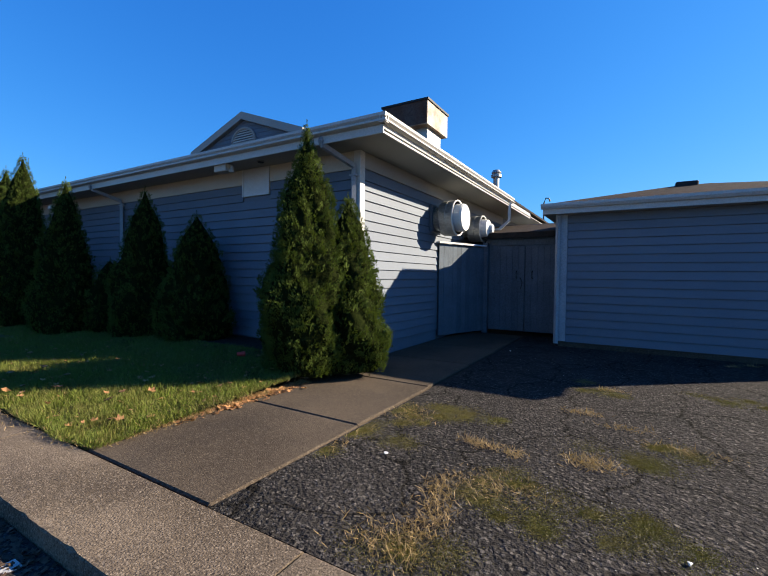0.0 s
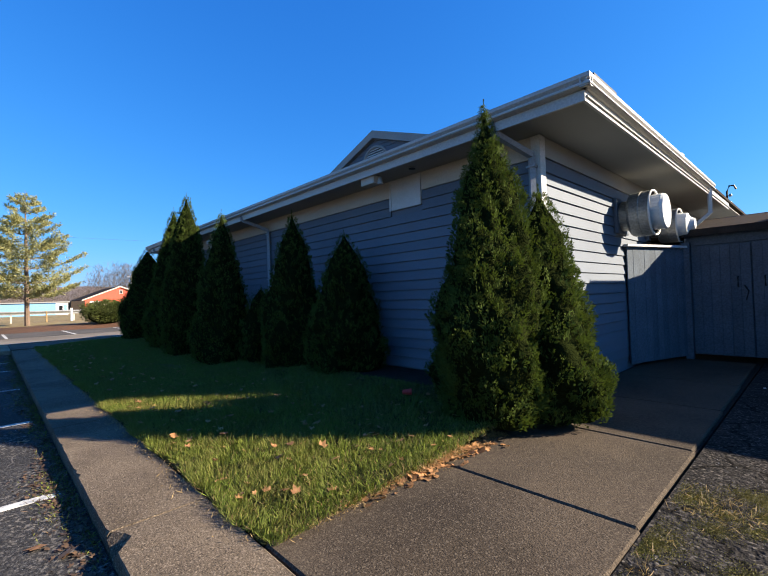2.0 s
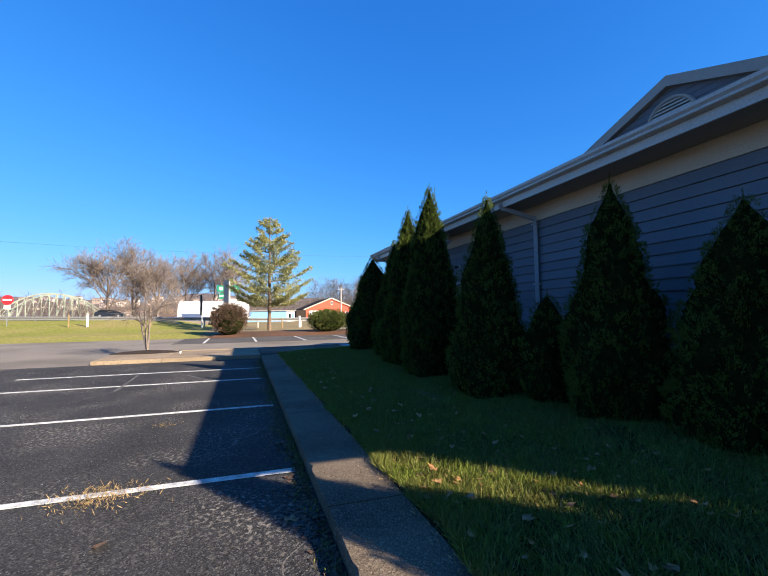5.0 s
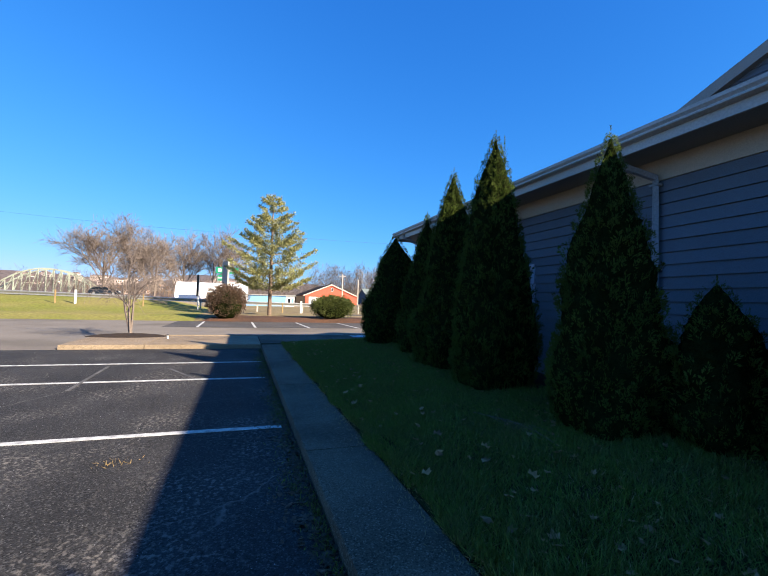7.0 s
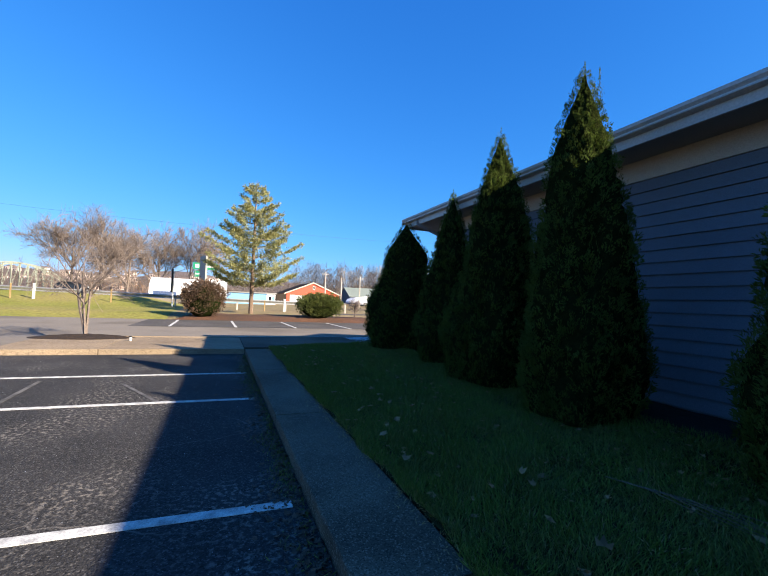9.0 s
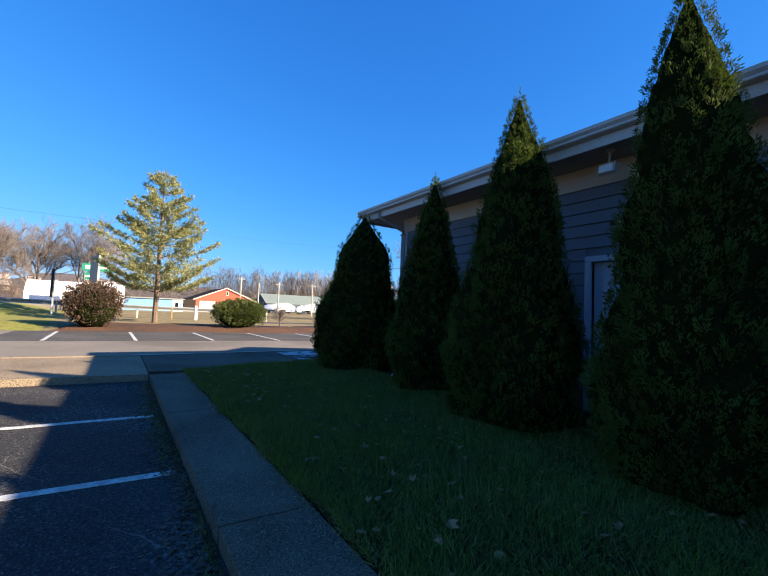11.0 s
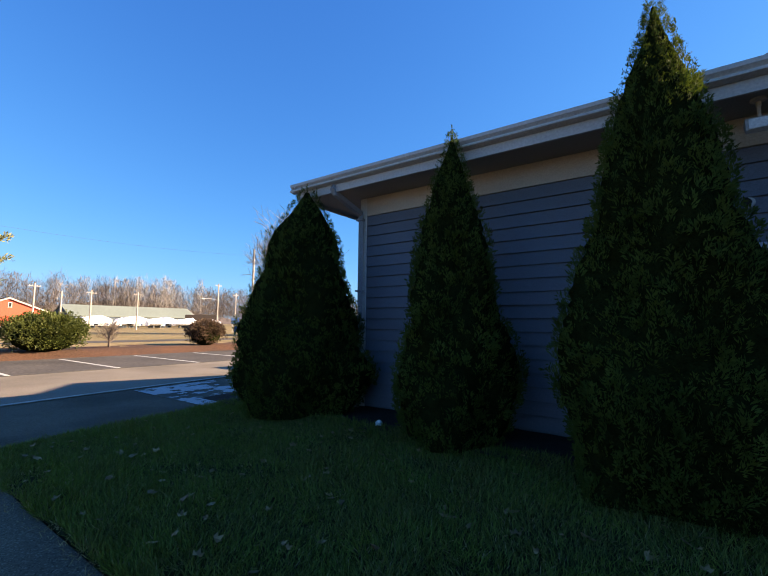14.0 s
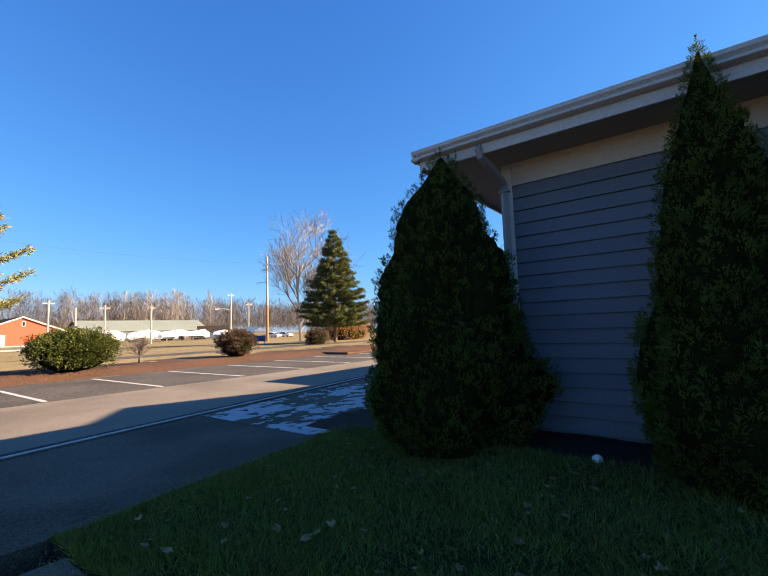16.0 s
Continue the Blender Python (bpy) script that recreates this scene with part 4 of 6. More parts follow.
n = 15000
kx = rng.uniform(-19.8, -4.6, n)
ky = 1.185 - np.abs(rng.normal(0, 0.10, n)) * (0.35 + 0.9 * np.sin(kx * 1.3 + 0.7 * np.sin(kx * 3.7)) ** 2)
some = rng.uniform(0, 1, n) < 0.25 + 0.75 * np.sin(kx * 0.9 + 1.0) ** 2
kerb_pts = np.column_stack([kx, ky, np.full(n, -0.119)])[some]
tagged(new("kerb_weeds", blades("kerb_weeds", kerb_pts[::2], 0.015, 0.05, 0.003, "grass", 1.0, 71)), "low weeds growing in the joint along the kerb", "weeds", kind="stuff")
tagged(new("kerb_straw", blades("kerb_straw", kerb_pts[1::2], 0.015, 0.05, 0.003, "brown_leaf", 1.3, 72)), "withered brown weeds along the kerb", "weeds", kind="stuff")

# weeds and moss in the cracked yard
straw = ((-1.5, 2.73, 0.06, 0.13, 330), (-1.41, 2.4, 0.06, 0.12, 330), (-1.49, 3.56, 0.09, 0.05, 240), (-1.22, 3.51, 0.05, 0.05, 110), (-0.71, 3.64, 0.10, 0.06, 300), (-1.49, 2.09, 0.13, 0.10, 420), (-1.2, 2.95, 0.14, 0.10, 300), (-0.87, 4.89, 0.11, 0.04, 150), (-0.66, 6.0, 0.10, 0.03, 60), (-2.3, 3.95, 0.16, 0.14, 170), (-0.05, 4.26, 0.2, 0.06, 90), (-2.46, 3.0, 0.04, 0.16, 60), (-0.5, 4.6, 0.12, 0.05, 80), (0.9, 8.7, 0.05, 0.05, 50), (1.2, 8.9, 0.05, 0.05, 40))
pts = np.concatenate([np.array((x, y)) + rng.normal(0, 1, (q, 2)) * (sx, sy) for x, y, sx, sy, q in straw])
pts = pts[(pts[:, 0] > -2.55) & (pts[:, 1] > 1.85)]
tagged(new("dry_weeds", blades("dry_weeds", np.column_stack([pts, np.full(len(pts), -0.01)]), 0.025, 0.085, 0.002, "dry", 1.2, 8)), "tufts of dry straw weeds in the asphalt cracks", "weeds", kind="stuff")
green = ((-2.3, 3.9, 0.12, 0.22, 9), (-2.06, 4.25, 0.25, 0.10, 12), (-1.7, 4.2, 0.25, 0.06, 7), (-1.0, 2.88, 0.17, 0.13, 13), (-1.09, 3.15, 0.14, 0.12, 8), (-0.45, 2.87, 0.13, 0.15, 9), (-0.28, 2.95, 0.08, 0.10, 4), (-0.42, 3.9, 0.16, 0.08, 7), (-0.1, 4.2, 0.16, 0.07, 6), (-1.35, 2.05, 0.13, 0.14, 9), (-0.66, 6.0, 0.22, 0.10, 7), (-2.48, 3.2, 0.05, 0.3, 8), (0.45, 6.3, 0.5, 0.14, 12), (-2.05, 3.3, 0.06, 0.05, 2))
cl = np.concatenate([np.array((x, y)) + rng.normal(0, 1, (q, 2)) * (sx, sy) for x, y, sx, sy, q in green])
pts = np.concatenate([c + rng.normal(0, rng.uniform(0.03, 0.10), (900, 2)) for c in cl])
pts = pts[(pts[:, 0] > -2.55) & (pts[:, 1] > 1.85)]
tagged(new("moss", blades("moss", np.column_stack([pts, np.full(len(pts), -0.013)]), 0.004, 0.011, 0.0026, "moss", 1.6, 9)), "low green moss and weeds over the cracked asphalt", "moss", kind="stuff")
tagged(new("stall_weeds", blades("stall_weeds", np.column_stack([np.concatenate([rng.normal(-8.95, 0.14, 500), rng.normal(-11.3, 0.06, 40)]), np.concatenate([rng.normal(-0.5, 0.17, 500), rng.normal(-0.35, 0.12, 40)]), np.full(540, -0.117)]), 0.02, 0.08, 0.003, "dry", 1.2, 10)), "straw weeds in a crack across the stall line", "weeds", kind="stuff")
# pale grit on the asphalt
n = 9000
sx, sy = rng.uniform(-20, 6, n), rng.uniform(-7.5, 1.1, n)
n2 = 2600
sx, sy = np.r_[sx, rng.uniform(-2.5, 4, n2)], np.r_[sy, rng.uniform(1.9, 9, n2)]
sz = np.where(sy < 1.2, -0.121, -0.013)
r = 0.0015 + 0.005 * rng.uniform(0, 1, len(sx)) ** 2
tet = np.array([(1, 0, 0), (-0.5, 0.87, 0), (-0.5, -0.87, 0), (0, 0, 0.9)])
rot = rng.uniform(0, 6.28, len(sx))
cs, sn = np.cos(rot)[:, None], np.sin(rot)[:, None]
vx = sx[:, None] + r[:, None] * (tet[:, 0] * cs - tet[:, 1] * sn)
vy = sy[:, None] + r[:, None] * (tet[:, 0] * sn + tet[:, 1] * cs)
vz = sz[:, None] + r[:, None] * tet[:, 2]
k = np.arange(len(sx))[:, None, None] * 4
fs = (k + np.array([(0, 1, 3), (1, 2, 3), (2, 0, 3)])).reshape(-1, 3)
tagged(new("grit", raw_mesh("grit", np.stack([vx, vy, vz], -1).reshape(-1, 3), fs, "galv")), "pale loose grit scattered on the asphalt", "gravel", kind="stuff")

# litter
ball = thing("ball", "scuffed white ball on the planting bed", "ball", at=(-17.58, 4.9, 0.135))
bm = bmesh.new()
bmesh.ops.create_icosphere(bm, subdivisions=3, radius=0.046, matrix=Matrix.Translation((0, 0, 0.042)))
part("shell", bm, "white_metal", ball, smooth=True)
cup = thing("cup", "red paper cup lying on the lawn", "cup", at=(-5.43, 4.39, 0.15), turn=40)
bm = bmesh.new()
tube(bm, [(0, 0, 0.035), (0.11, 0.0, 0.04)], [0.028, 0.04], 12)
M["red"] = material("red_paper", (0.55, 0.05, 0.04), 0.5, bump=0, amount=0.3)
part("body", bm, "red", cup)
island_cup = thing("paper_cup", "small white paper cup with a dark lid standing on the island", "cup", at=(-22.0, -1.6, 0.001))
part("body", lathe(bmesh.new(), [(0.001, 0), (0.027, 0), (0.036, 0.10), (0.001, 0.10)], (0, 0, 0), sides=14), "white_metal", island_cup)
part("lid", lathe(bmesh.new(), [(0.001, 0.10), (0.04, 0.10), (0.038, 0.13), (0.001, 0.135)], (0, 0, 0), sides=14), "black", island_cup)
for k, (x, y, z) in enumerate(((-2.4, 8.1, -0.01), (-2.07, 3.0, -0.01), (-0.2, 2.7, -0.01), (-19.2, 4.35, 0.13), (-20.1, 4.6, 0.02))):
    bit = thing("paper_scrap", "crumpled white paper scrap on the ground", "litter", "paper scraps", (x, y, z), 40 * k)
    bm = bmesh.new()
    bmesh.ops.create_icosphere(bm, subdivisions=1, radius=0.016, matrix=Matrix.Diagonal((1.4, 0.8, 0.5, 1)))
    for v in bm.verts:
        v.co += Vector((random.uniform(-1, 1), random.uniform(-1, 1), random.uniform(0, 1))) * 0.006
        v.co.z = max(v.co.z + 0.006, 0)
    part("scrap", bm, "white_metal", bit)
sticks = thing("fallen_branch", "thin bare fallen twigs on the shaded lawn", "branch", at=(-11.0, 3.2, 0.1))
bm = bmesh.new()
for k in range(7):
    a = random.uniform(-0.5, 0.5)
    tube(bm, [(0.1 * k - 0.4, 0.05 * k, 0.01), (0.1 * k - 0.1, 0.05 * k + 0.25 * a, 0.04), (0.1 * k + 0.35, 0.4 * a + 0.05 * k, 0.02)], [0.004, 0.003, 0.0015], 4)
part("twigs", bm, "bark", sticks)
# thin salt or snow on the walk
def west_edge_at(y):
    return -23.35 - 0.135 * max(y - 1.0, 0.0)


bm = bmesh.new()
NX, NY = 90, 110
vs = {}
for i in range(NX):
    for j in range(NY):
        x, y = -24.4 + 3.8 * i / NX, 4.72 + 5.4 * j / NY
        d = noise.noise(Vector((x * 1.1, y * 0.8, 2))) + 0.8 * noise.noise(Vector((x * 4.0, y * 2.6, 5)))
        d += 0.6 * noise.noise(Vector((x * 9, y * 7, 1))) - 0.02 - 0.9 * max(0, (y - 8.6)) - 1.2 * max(0, x + 21.0)
        if d < 0 or x < west_edge_at(y) + 0.24 or x > -20.62:
            continue
        q = []
        for a, b in ((i, j), (i + 1, j), (i + 1, j + 1), (i, j + 1)):
            if (a, b) not in vs:
                jx, jy = 0.014 * math.sin(a * 12.9 + b * 7.7), 0.014 * math.sin(a * 4.1 + b * 9.3)
                vs[a, b] = bm.verts.new((-24.4 + 3.8 * a / NX + jx, 4.72 + 5.4 * b / NY + jy, 0.005 + 0.002 * math.sin(a * 3 + b * 5)))
            q.append(vs[a, b])
        bm.faces.new(q)
tagged(part("thin_snow", bm, "snow", None, "thin patchy white frost on the concrete walk"), category="snow", kind="stuff")


# ---- the far side of the lot ----
M["green_field"] = material("green_verge", (0.16, 0.165, 0.028), 0.95, (0.22, 0.18, 0.06), scale=0.25, amount=0.8, fine=6, bump=0.5, depth=0.05)
M["pale_pole"] = material("weathered_pole", (0.42, 0.38, 0.33), 0.9, (0.3, 0.25, 0.2), scale=2, amount=0.6, fine=20, bump=0.1)
M["orange_pole"] = material("stained_pole", (0.34, 0.18, 0.08), 0.9, (0.26, 0.15, 0.08), scale=2, amount=0.6, fine=20, bump=0.1)
M["red_wall"] = material("red_metal_siding", (0.50, 0.085, 0.05), 0.6, (0.42, 0.08, 0.05), scale=0.2, amount=0.5, fine=4, bump=0.05)
M["blue_wall"] = material("blue_metal_siding", (0.16, 0.34, 0.60), 0.5, (0.13, 0.29, 0.5), scale=0.2, amount=0.5, fine=4, bump=0.05)
M["white_sheet"] = material("white_sheeting", (0.80, 0.80, 0.80), 0.5, (0.68, 0.69, 0.72), scale=0.3, amount=0.5, fine=3, bump=0.1, depth=0.05)
M["green_roof"] = material("pale_green_metal_roof", (0.17, 0.20, 0.175), 0.5, (0.13, 0.155, 0.135), scale=0.1, amount=0.5, fine=3, bump=0)
M["sign_green"] = material("green_sign", (0.02, 0.20, 0.11), 0.4, bump=0, amount=0.2)
M["sign_blue"] = material("blue_sign", (0.03, 0.08, 0.19), 0.5, bump=0, amount=0.2)
M["sign_red"] = material("red_sign", (0.5, 0.02, 0.03), 0.4, bump=0, amount=0.2)
M["car_dark"] = material("dark_car_paint", (0.015, 0.02, 0.03), 0.2, bump=0, amount=0.1)
M["car_white"] = material("white_car_paint", (0.75, 0.75, 0.75), 0.25, bump=0, amount=0.1)
M["glass_dark"] = material("dark_glass", (0.01, 0.012, 0.015), 0.05, bump=0, amount=0.1)
M["steel_green"] = material("pale_green_steel", (0.26, 0.29, 0.235), 0.6, (0.2, 0.22, 0.18), scale=0.3, amount=0.5, fine=3, bump=0)
M["brick_far"] = material("far_house_wall", (0.55, 0.47, 0.42), 0.9, (0.4, 0.3, 0.26), scale=0.05, amount=0.8, fine=1, bump=0, spread=0.5)
M["roof_far"] = material("far_roof", (0.16, 0.13, 0.12), 0.9, scale=0.1, fine=1, bump=0, spread=0.4)
M["woods"] = leaf_material("bare_woods", (0.092, 0.073, 0.062), (0.058, 0.047, 0.042), 0.5, 0.0)
M["woods_pale"] = leaf_material("pale_bare_trunks", (0.26, 0.23, 0.2), (0.19, 0.165, 0.145), 0.4, 0.0)
M["hill"] = material("wooded_hill", (0.14, 0.11, 0.10), 1.0, (0.09, 0.08, 0.08), scale=0.02, amount=0.8, fine=0.3, bump=0.5, depth=1.0)
M["rust_leaf"] = leaf_material("rust_brown_leaves", (0.34, 0.19, 0.10), (0.24, 0.14, 0.08), 0.4, 0.2)


def smooth(a, b, v):
    t = min(max((v - a) / (b - a), 0.0), 1.0)
    return t * t * (3 - 2 * t)


def verge_z(x, y):
    left = 1 - smooth(-9.0, -1.0, y)
    return -0.16 + 0.30 * smooth(0.0, 3.0, -35.2 - x) + left * 1.1 * smooth(4.0, 17.0, -35.2 - x)


def terrain(name, x0, x1, y0, y1, nx, ny, mat, label, fn):
    bm = bmesh.new()
    bmesh.ops.create_grid(bm, x_segments=nx, y_segments=ny, size=0.5, matrix=Matrix.Translation(((x0 + x1) / 2, (y0 + y1) / 2, 0)) @ Matrix.Diagonal((x1 - x0, y1 - y0, 1, 1)))
    for v in bm.verts:
        v.co.z = fn(v.co.x, v.co.y)
    return structure(name, bm, mat, label, "ground", True)


terrain("green_verge", -56, -35.2, -110, -2.2, 24, 60, "green_field", "green grass bank below the highway", verge_z)
terrain("dry_verge", -56, -35.2, -2.2, 90, 24, 60, "field", "dry straw-coloured field", verge_z)
terrain("mulch_bed", -39.6, -35.0, -1.9, 26, 10, 40, "red_mulch", "red-brown mulch bed at the lot edge", lambda x, y: -0.13 + 0.27 * smooth(0.0, 1.6, -35.0 - x) * smooth(-1.9, -0.9, y) + 0.04 * noise.noise(Vector((x, y, 0))))
structure("far_mulch", boxed(-36.6, -33.6, 19.5, 40, -0.12, 0.02, bevel=0.04), "red_mulch", "red-brown mulch around the spruce", "mulch")
structure("highway", boxed(-92, -56, -160, -4, 0.2, 1.22), "lane", "pale highway on its low bank", "road")

structure("back_lane", boxed(-45.6, -42.6, 7.0, 80, 0.0, 0.156), "asphalt_far", "narrow grey lane behind the mulch bed", "road")

# island bed and sapling
bm = bmesh.new()
lathe(bm, [(1.0 - 0.16 * k, 0.0) for k in range(7)], (0, 0, 0), sides=40)
for v in bm.verts:
    far = min(v.co.length, 1.0)
    rough_rim = 1 + 0.16 * noise.noise(Vector((v.co.x * 2.1, v.co.y * 2.1, 4.0)))
    lump = 0.03 * noise.noise(Vector((v.co.x * 7, v.co.y * 7, 1.0))) if far < 0.97 else 0.0
    v.co = Vector((-22.9 + 0.62 * v.co.x * rough_rim, -2.9 + 1.25 * v.co.y * rough_rim, 0.004 + 0.085 * (1 - far ** 2) + lump))
bmesh.ops.delete(bm, geom=[f for f in bm.faces if len(f.verts) > 4 and f.calc_area() > 1.0], context="FACES_ONLY")
structure("island_bed", bm, "soil", "dark mulch bed round the sapling", "mulch")


def limb_tree(name, label, at, h, seed, mat, splits, spread, trunk=0.06, up=0.35, group="", stems=1, first=0.25, sides=4, fine=0.004):
    rnd = random.Random(seed)
    tree = thing(name, label, "tree", group, at)
    high = bmesh.new()
    low = None

    def grow(p, d, length, r, level):
        nonlocal low
        q = p + d * length * 0.5 + Vector((rnd.uniform(-1, 1), rnd.uniform(-1, 1), 0)) * length * 0.06
        e = q + (d + Vector((0, 0, up * 0.3))).normalized() * length * 0.5
        tube(low if level < 1 else high, [p, q, e], [max(r, fine), max(r * 0.8, fine), max(r * 0.55, fine * 0.7)], sides if level < 2 else 3, caps=False)
        if level >= len(splits):
            return
        for k in range(splits[level]):
            t = rnd.uniform(first if level == 0 else 0.3, 1.0)
            b = p.lerp(q, t * 2) if t < 0.5 else q.lerp(e, t * 2 - 1)
            a = rnd.uniform(0, 6.28)
            side = d.orthogonal().normalized()
            side.rotate(Matrix.Rotation(a, 3, d))
            nd = (d * (1 - spread) + side * spread + Vector((0, 0, up)) * 0.6).normalized()
            grow(b, nd, length * rnd.uniform(0.52, 0.78) * (1.15 - 0.3 * t), r * 0.5, level + 1)

    for k in range(stems):
        d = Vector((rnd.uniform(-1, 1), rnd.uniform(-1, 1), 0)) * (0.22 if stems > 1 else 0.04) + Vector((0, 0, 1))
        low = bmesh.new()
        grow(Vector((0.04 * k, 0, -0.05)), d.normalized(), h * 0.56, trunk, 0)
        part("trunk" if stems == 1 else "stem", low, mat, tree)
    part("crown", high, mat, tree)
    return tree


limb_tree("sapling", "small bare multi-stemmed ornamental tree in the island bed", (-23.2, -2.9, 0.0), 3.3, 4, "twig", (4, 4, 4, 4), 0.52, 0.04, 0.1, stems=3, first=0.4, fine=0.003)
for k, (y, x, hh, sd) in enumerate(((-29.5, -118, 23, 11), (-25, -122, 22, 12), (-19, -116, 20, 13), (-7, -118, 21, 14), (-13, -124, 20, 15))):
    limb_tree("bare_tree", "tall bare broad-crowned tree beyond the highway", (x, y, -0.2), hh * 0.86, sd, "twig", (10, 8, 6, 5), 0.5, 0.3, 0.2, "bare trees beyond the highway", first=0.22, fine=0.022)
syc = limb_tree("bare_tree", "pale-barked bare sycamore behind the spruce", (-62.0, 41.2, -0.2), 16.5, 31, "woods_pale", (10, 7, 6, 4), 0.5, 0.2, 0.3, first=0.12, fine=0.022)


# ---- conifers and shrubs ----
def conifer(name, label, at, h, r, z0, tiers, per, mat, seed, droop, needle, upturn=0.25, gap=(), full=26, taper=0.8, ragged=0.2):
    rng = np.random.default_rng(seed)
    tree = thing(name, label, "tree", at=at)
    bm = bmesh.new()
    tube(bm, [(0, 0, -0.1), (0.05, 0, h * 0.5), (0, 0, h)], [h * 0.018, h * 0.012, 0.01], 8)
    part("trunk", bm, "bark", tree)
    limbs = bmesh.new()
    B, A = [], []
    for i in range(tiers):
        t = (i + rng.uniform(-0.3, 0.3)) / tiers
        t = min(max(t, 0), 0.98)
        z = z0 + (h - z0) * t
        if any(a < z < b for a, b in gap):
            continue
        L0 = r * (1 - t) ** taper * min(1, 0.72 + 2 * t)
        n = max(3, int(per * (1 - 0.5 * t)))
        for k in range(n):
            a = 6.283 * (k + rng.uniform(-0.4, 0.4)) / n + i * 1.1
            L = L0 * rng.uniform(0.9 - ragged, 0.9 + ragged) + 0.12
            d = np.array([math.cos(a), math.sin(a), 0])
            ps = [np.array([0, 0, z]) + d * L * u + np.array([0, 0, L * (-droop * u + upturn * u * u)]) for u in (0, 0.35, 0.7, 1.0)]
            tube(limbs, ps, [0.02 * L0 / r + 0.012, 0.018, 0.012, 0.005], 3, caps=False)
            m = int(full * L) + 6
            u = rng.uniform(0.22 + 0.5 * (ragged - 0.2), 1.0, m) ** 0.75
            base = np.array([0, 0, z]) + d * (L * u)[:, None] + np.stack([np.zeros(m), np.zeros(m), L * (-droop * u + upturn * u * u)], -1)
            wide = 0.15 * L * (1.15 - u)[:, None] + 0.03
            side = np.array([-d[1], d[0], 0])
            base = base + side * rng.normal(0, 1, (m, 1)) * wide + rng.normal(0, 0.05, (m, 3))
            B.append(base)
            A.append(d * 0.7 + np.array([0, 0, 0.45]) + rng.normal(0, 0.5, (m, 3)))
    tagged(part("limb_set", limbs, "bark", tree), kind="stuff")
    base, along = np.concatenate(B), unit(np.concatenate(A))
    base, along = np.repeat(base, 4, 0) + rng.normal(0, 0.05, (4 * len(base), 3)), unit(np.repeat(along, 4, 0) + rng.normal(0, 0.45, (4 * len(along), 3)))
    tang = unit(np.cross(along, rng.normal(0, 1, along.shape)))
    ln = rng.uniform(0.6, 1.2, len(base)) * needle
    crown = new("crown", leaf_cloud("crown", base, along, tang, ln, ln * 0.13, mat))
    crown.parent = tree
    return tree


conifer("pine_tree", "tall airy yellow-green white pine in the mulch bed", (-40.0, 2.6, 0.22), 9.4, 4.1, 1.75, 14, 9, "pine", 8, -0.05, 0.2, 0.32, gap=((3.0, 3.6),), full=42, taper=0.85, ragged=0.23)
conifer("spruce_tree", "dense dark green spruce at the lot edge", (-47.0, 32.6, 0.1), 12.0, 4.4, 1.9, 24, 12, "spruce", 6, 0.22, 0.26, 0.24, taper=1.0, full=42)


def shrub(name, label, at, rx, ry, h, mat, seed, n=2600, leaf=0.09, category="shrub", core="core"):
    rng = np.random.default_rng(seed)
    s = thing(name, label, category, at=at)
    bm = bmesh.new()
    for k in range(5):
        a = k * 1.3
        tube(bm, [(0.05 * math.cos(a), 0.05 * math.sin(a), -0.05), (0.4 * rx * math.cos(a), 0.4 * ry * math.sin(a), 0.55 * h)], [0.03, 0.012], 4)
    part("stems", bm, "bark", s)
    ph = rng.uniform(0, 6.28, 4)
    d = unit(rng.normal(0, 1, (n, 3)))
    d[:, 2] = np.abs(d[:, 2]) * np.where(rng.uniform(0, 1, n) < 0.72, 1, -0.6)
    a = np.arctan2(d[:, 1], d[:, 0])
    lump = 1 + 0.09 * np.sin(4 * a + ph[0] + 4 * d[:, 2]) + 0.08 * np.sin(7 * a + ph[1] - 6 * d[:, 2]) + 0.05 * np.sin(3 * a + 11 * d[:, 2])
    f = lump * rng.uniform(0.8, 1.06, n)
    wide = np.sqrt(np.maximum(1 - d[:, 2] ** 2, 1e-4))
    skirt = np.where(d[:, 2] < 0.15, 0.96 / wide, 1.0)
    c = np.stack([d[:, 0] * skirt * rx * f, d[:, 1] * skirt * ry * f, h * 0.45 + d[:, 2] * h * np.where(d[:, 2] < 0, 0.8, 0.55) * f], -1)
    c[:, 2] = np.maximum(c[:, 2], 0.04)
    m = 5
    base = np.repeat(c, m, 0) + rng.normal(0, leaf * 0.5, (n * m, 3))
    along = unit(np.repeat(d, m, 0) + rng.normal(0, 0.6, (n * m, 3)) + np.array([0, 0, 0.3]))
    tang = unit(np.cross(along, rng.normal(0, 1, along.shape)))
    ln = leaf * rng.uniform(0.6, 1.3, n * m)
    crown = new("foliage", leaf_cloud("foliage", base, along, tang, ln, ln * 0.25, mat))
    crown.parent = s
    # added dark ball: painted shade behind the outer leaves
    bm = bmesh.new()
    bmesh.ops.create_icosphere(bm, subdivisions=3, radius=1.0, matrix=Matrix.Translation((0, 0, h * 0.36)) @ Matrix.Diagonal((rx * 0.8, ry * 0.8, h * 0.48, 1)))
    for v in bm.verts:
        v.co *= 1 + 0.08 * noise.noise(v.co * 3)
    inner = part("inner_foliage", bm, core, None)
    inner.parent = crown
    return s


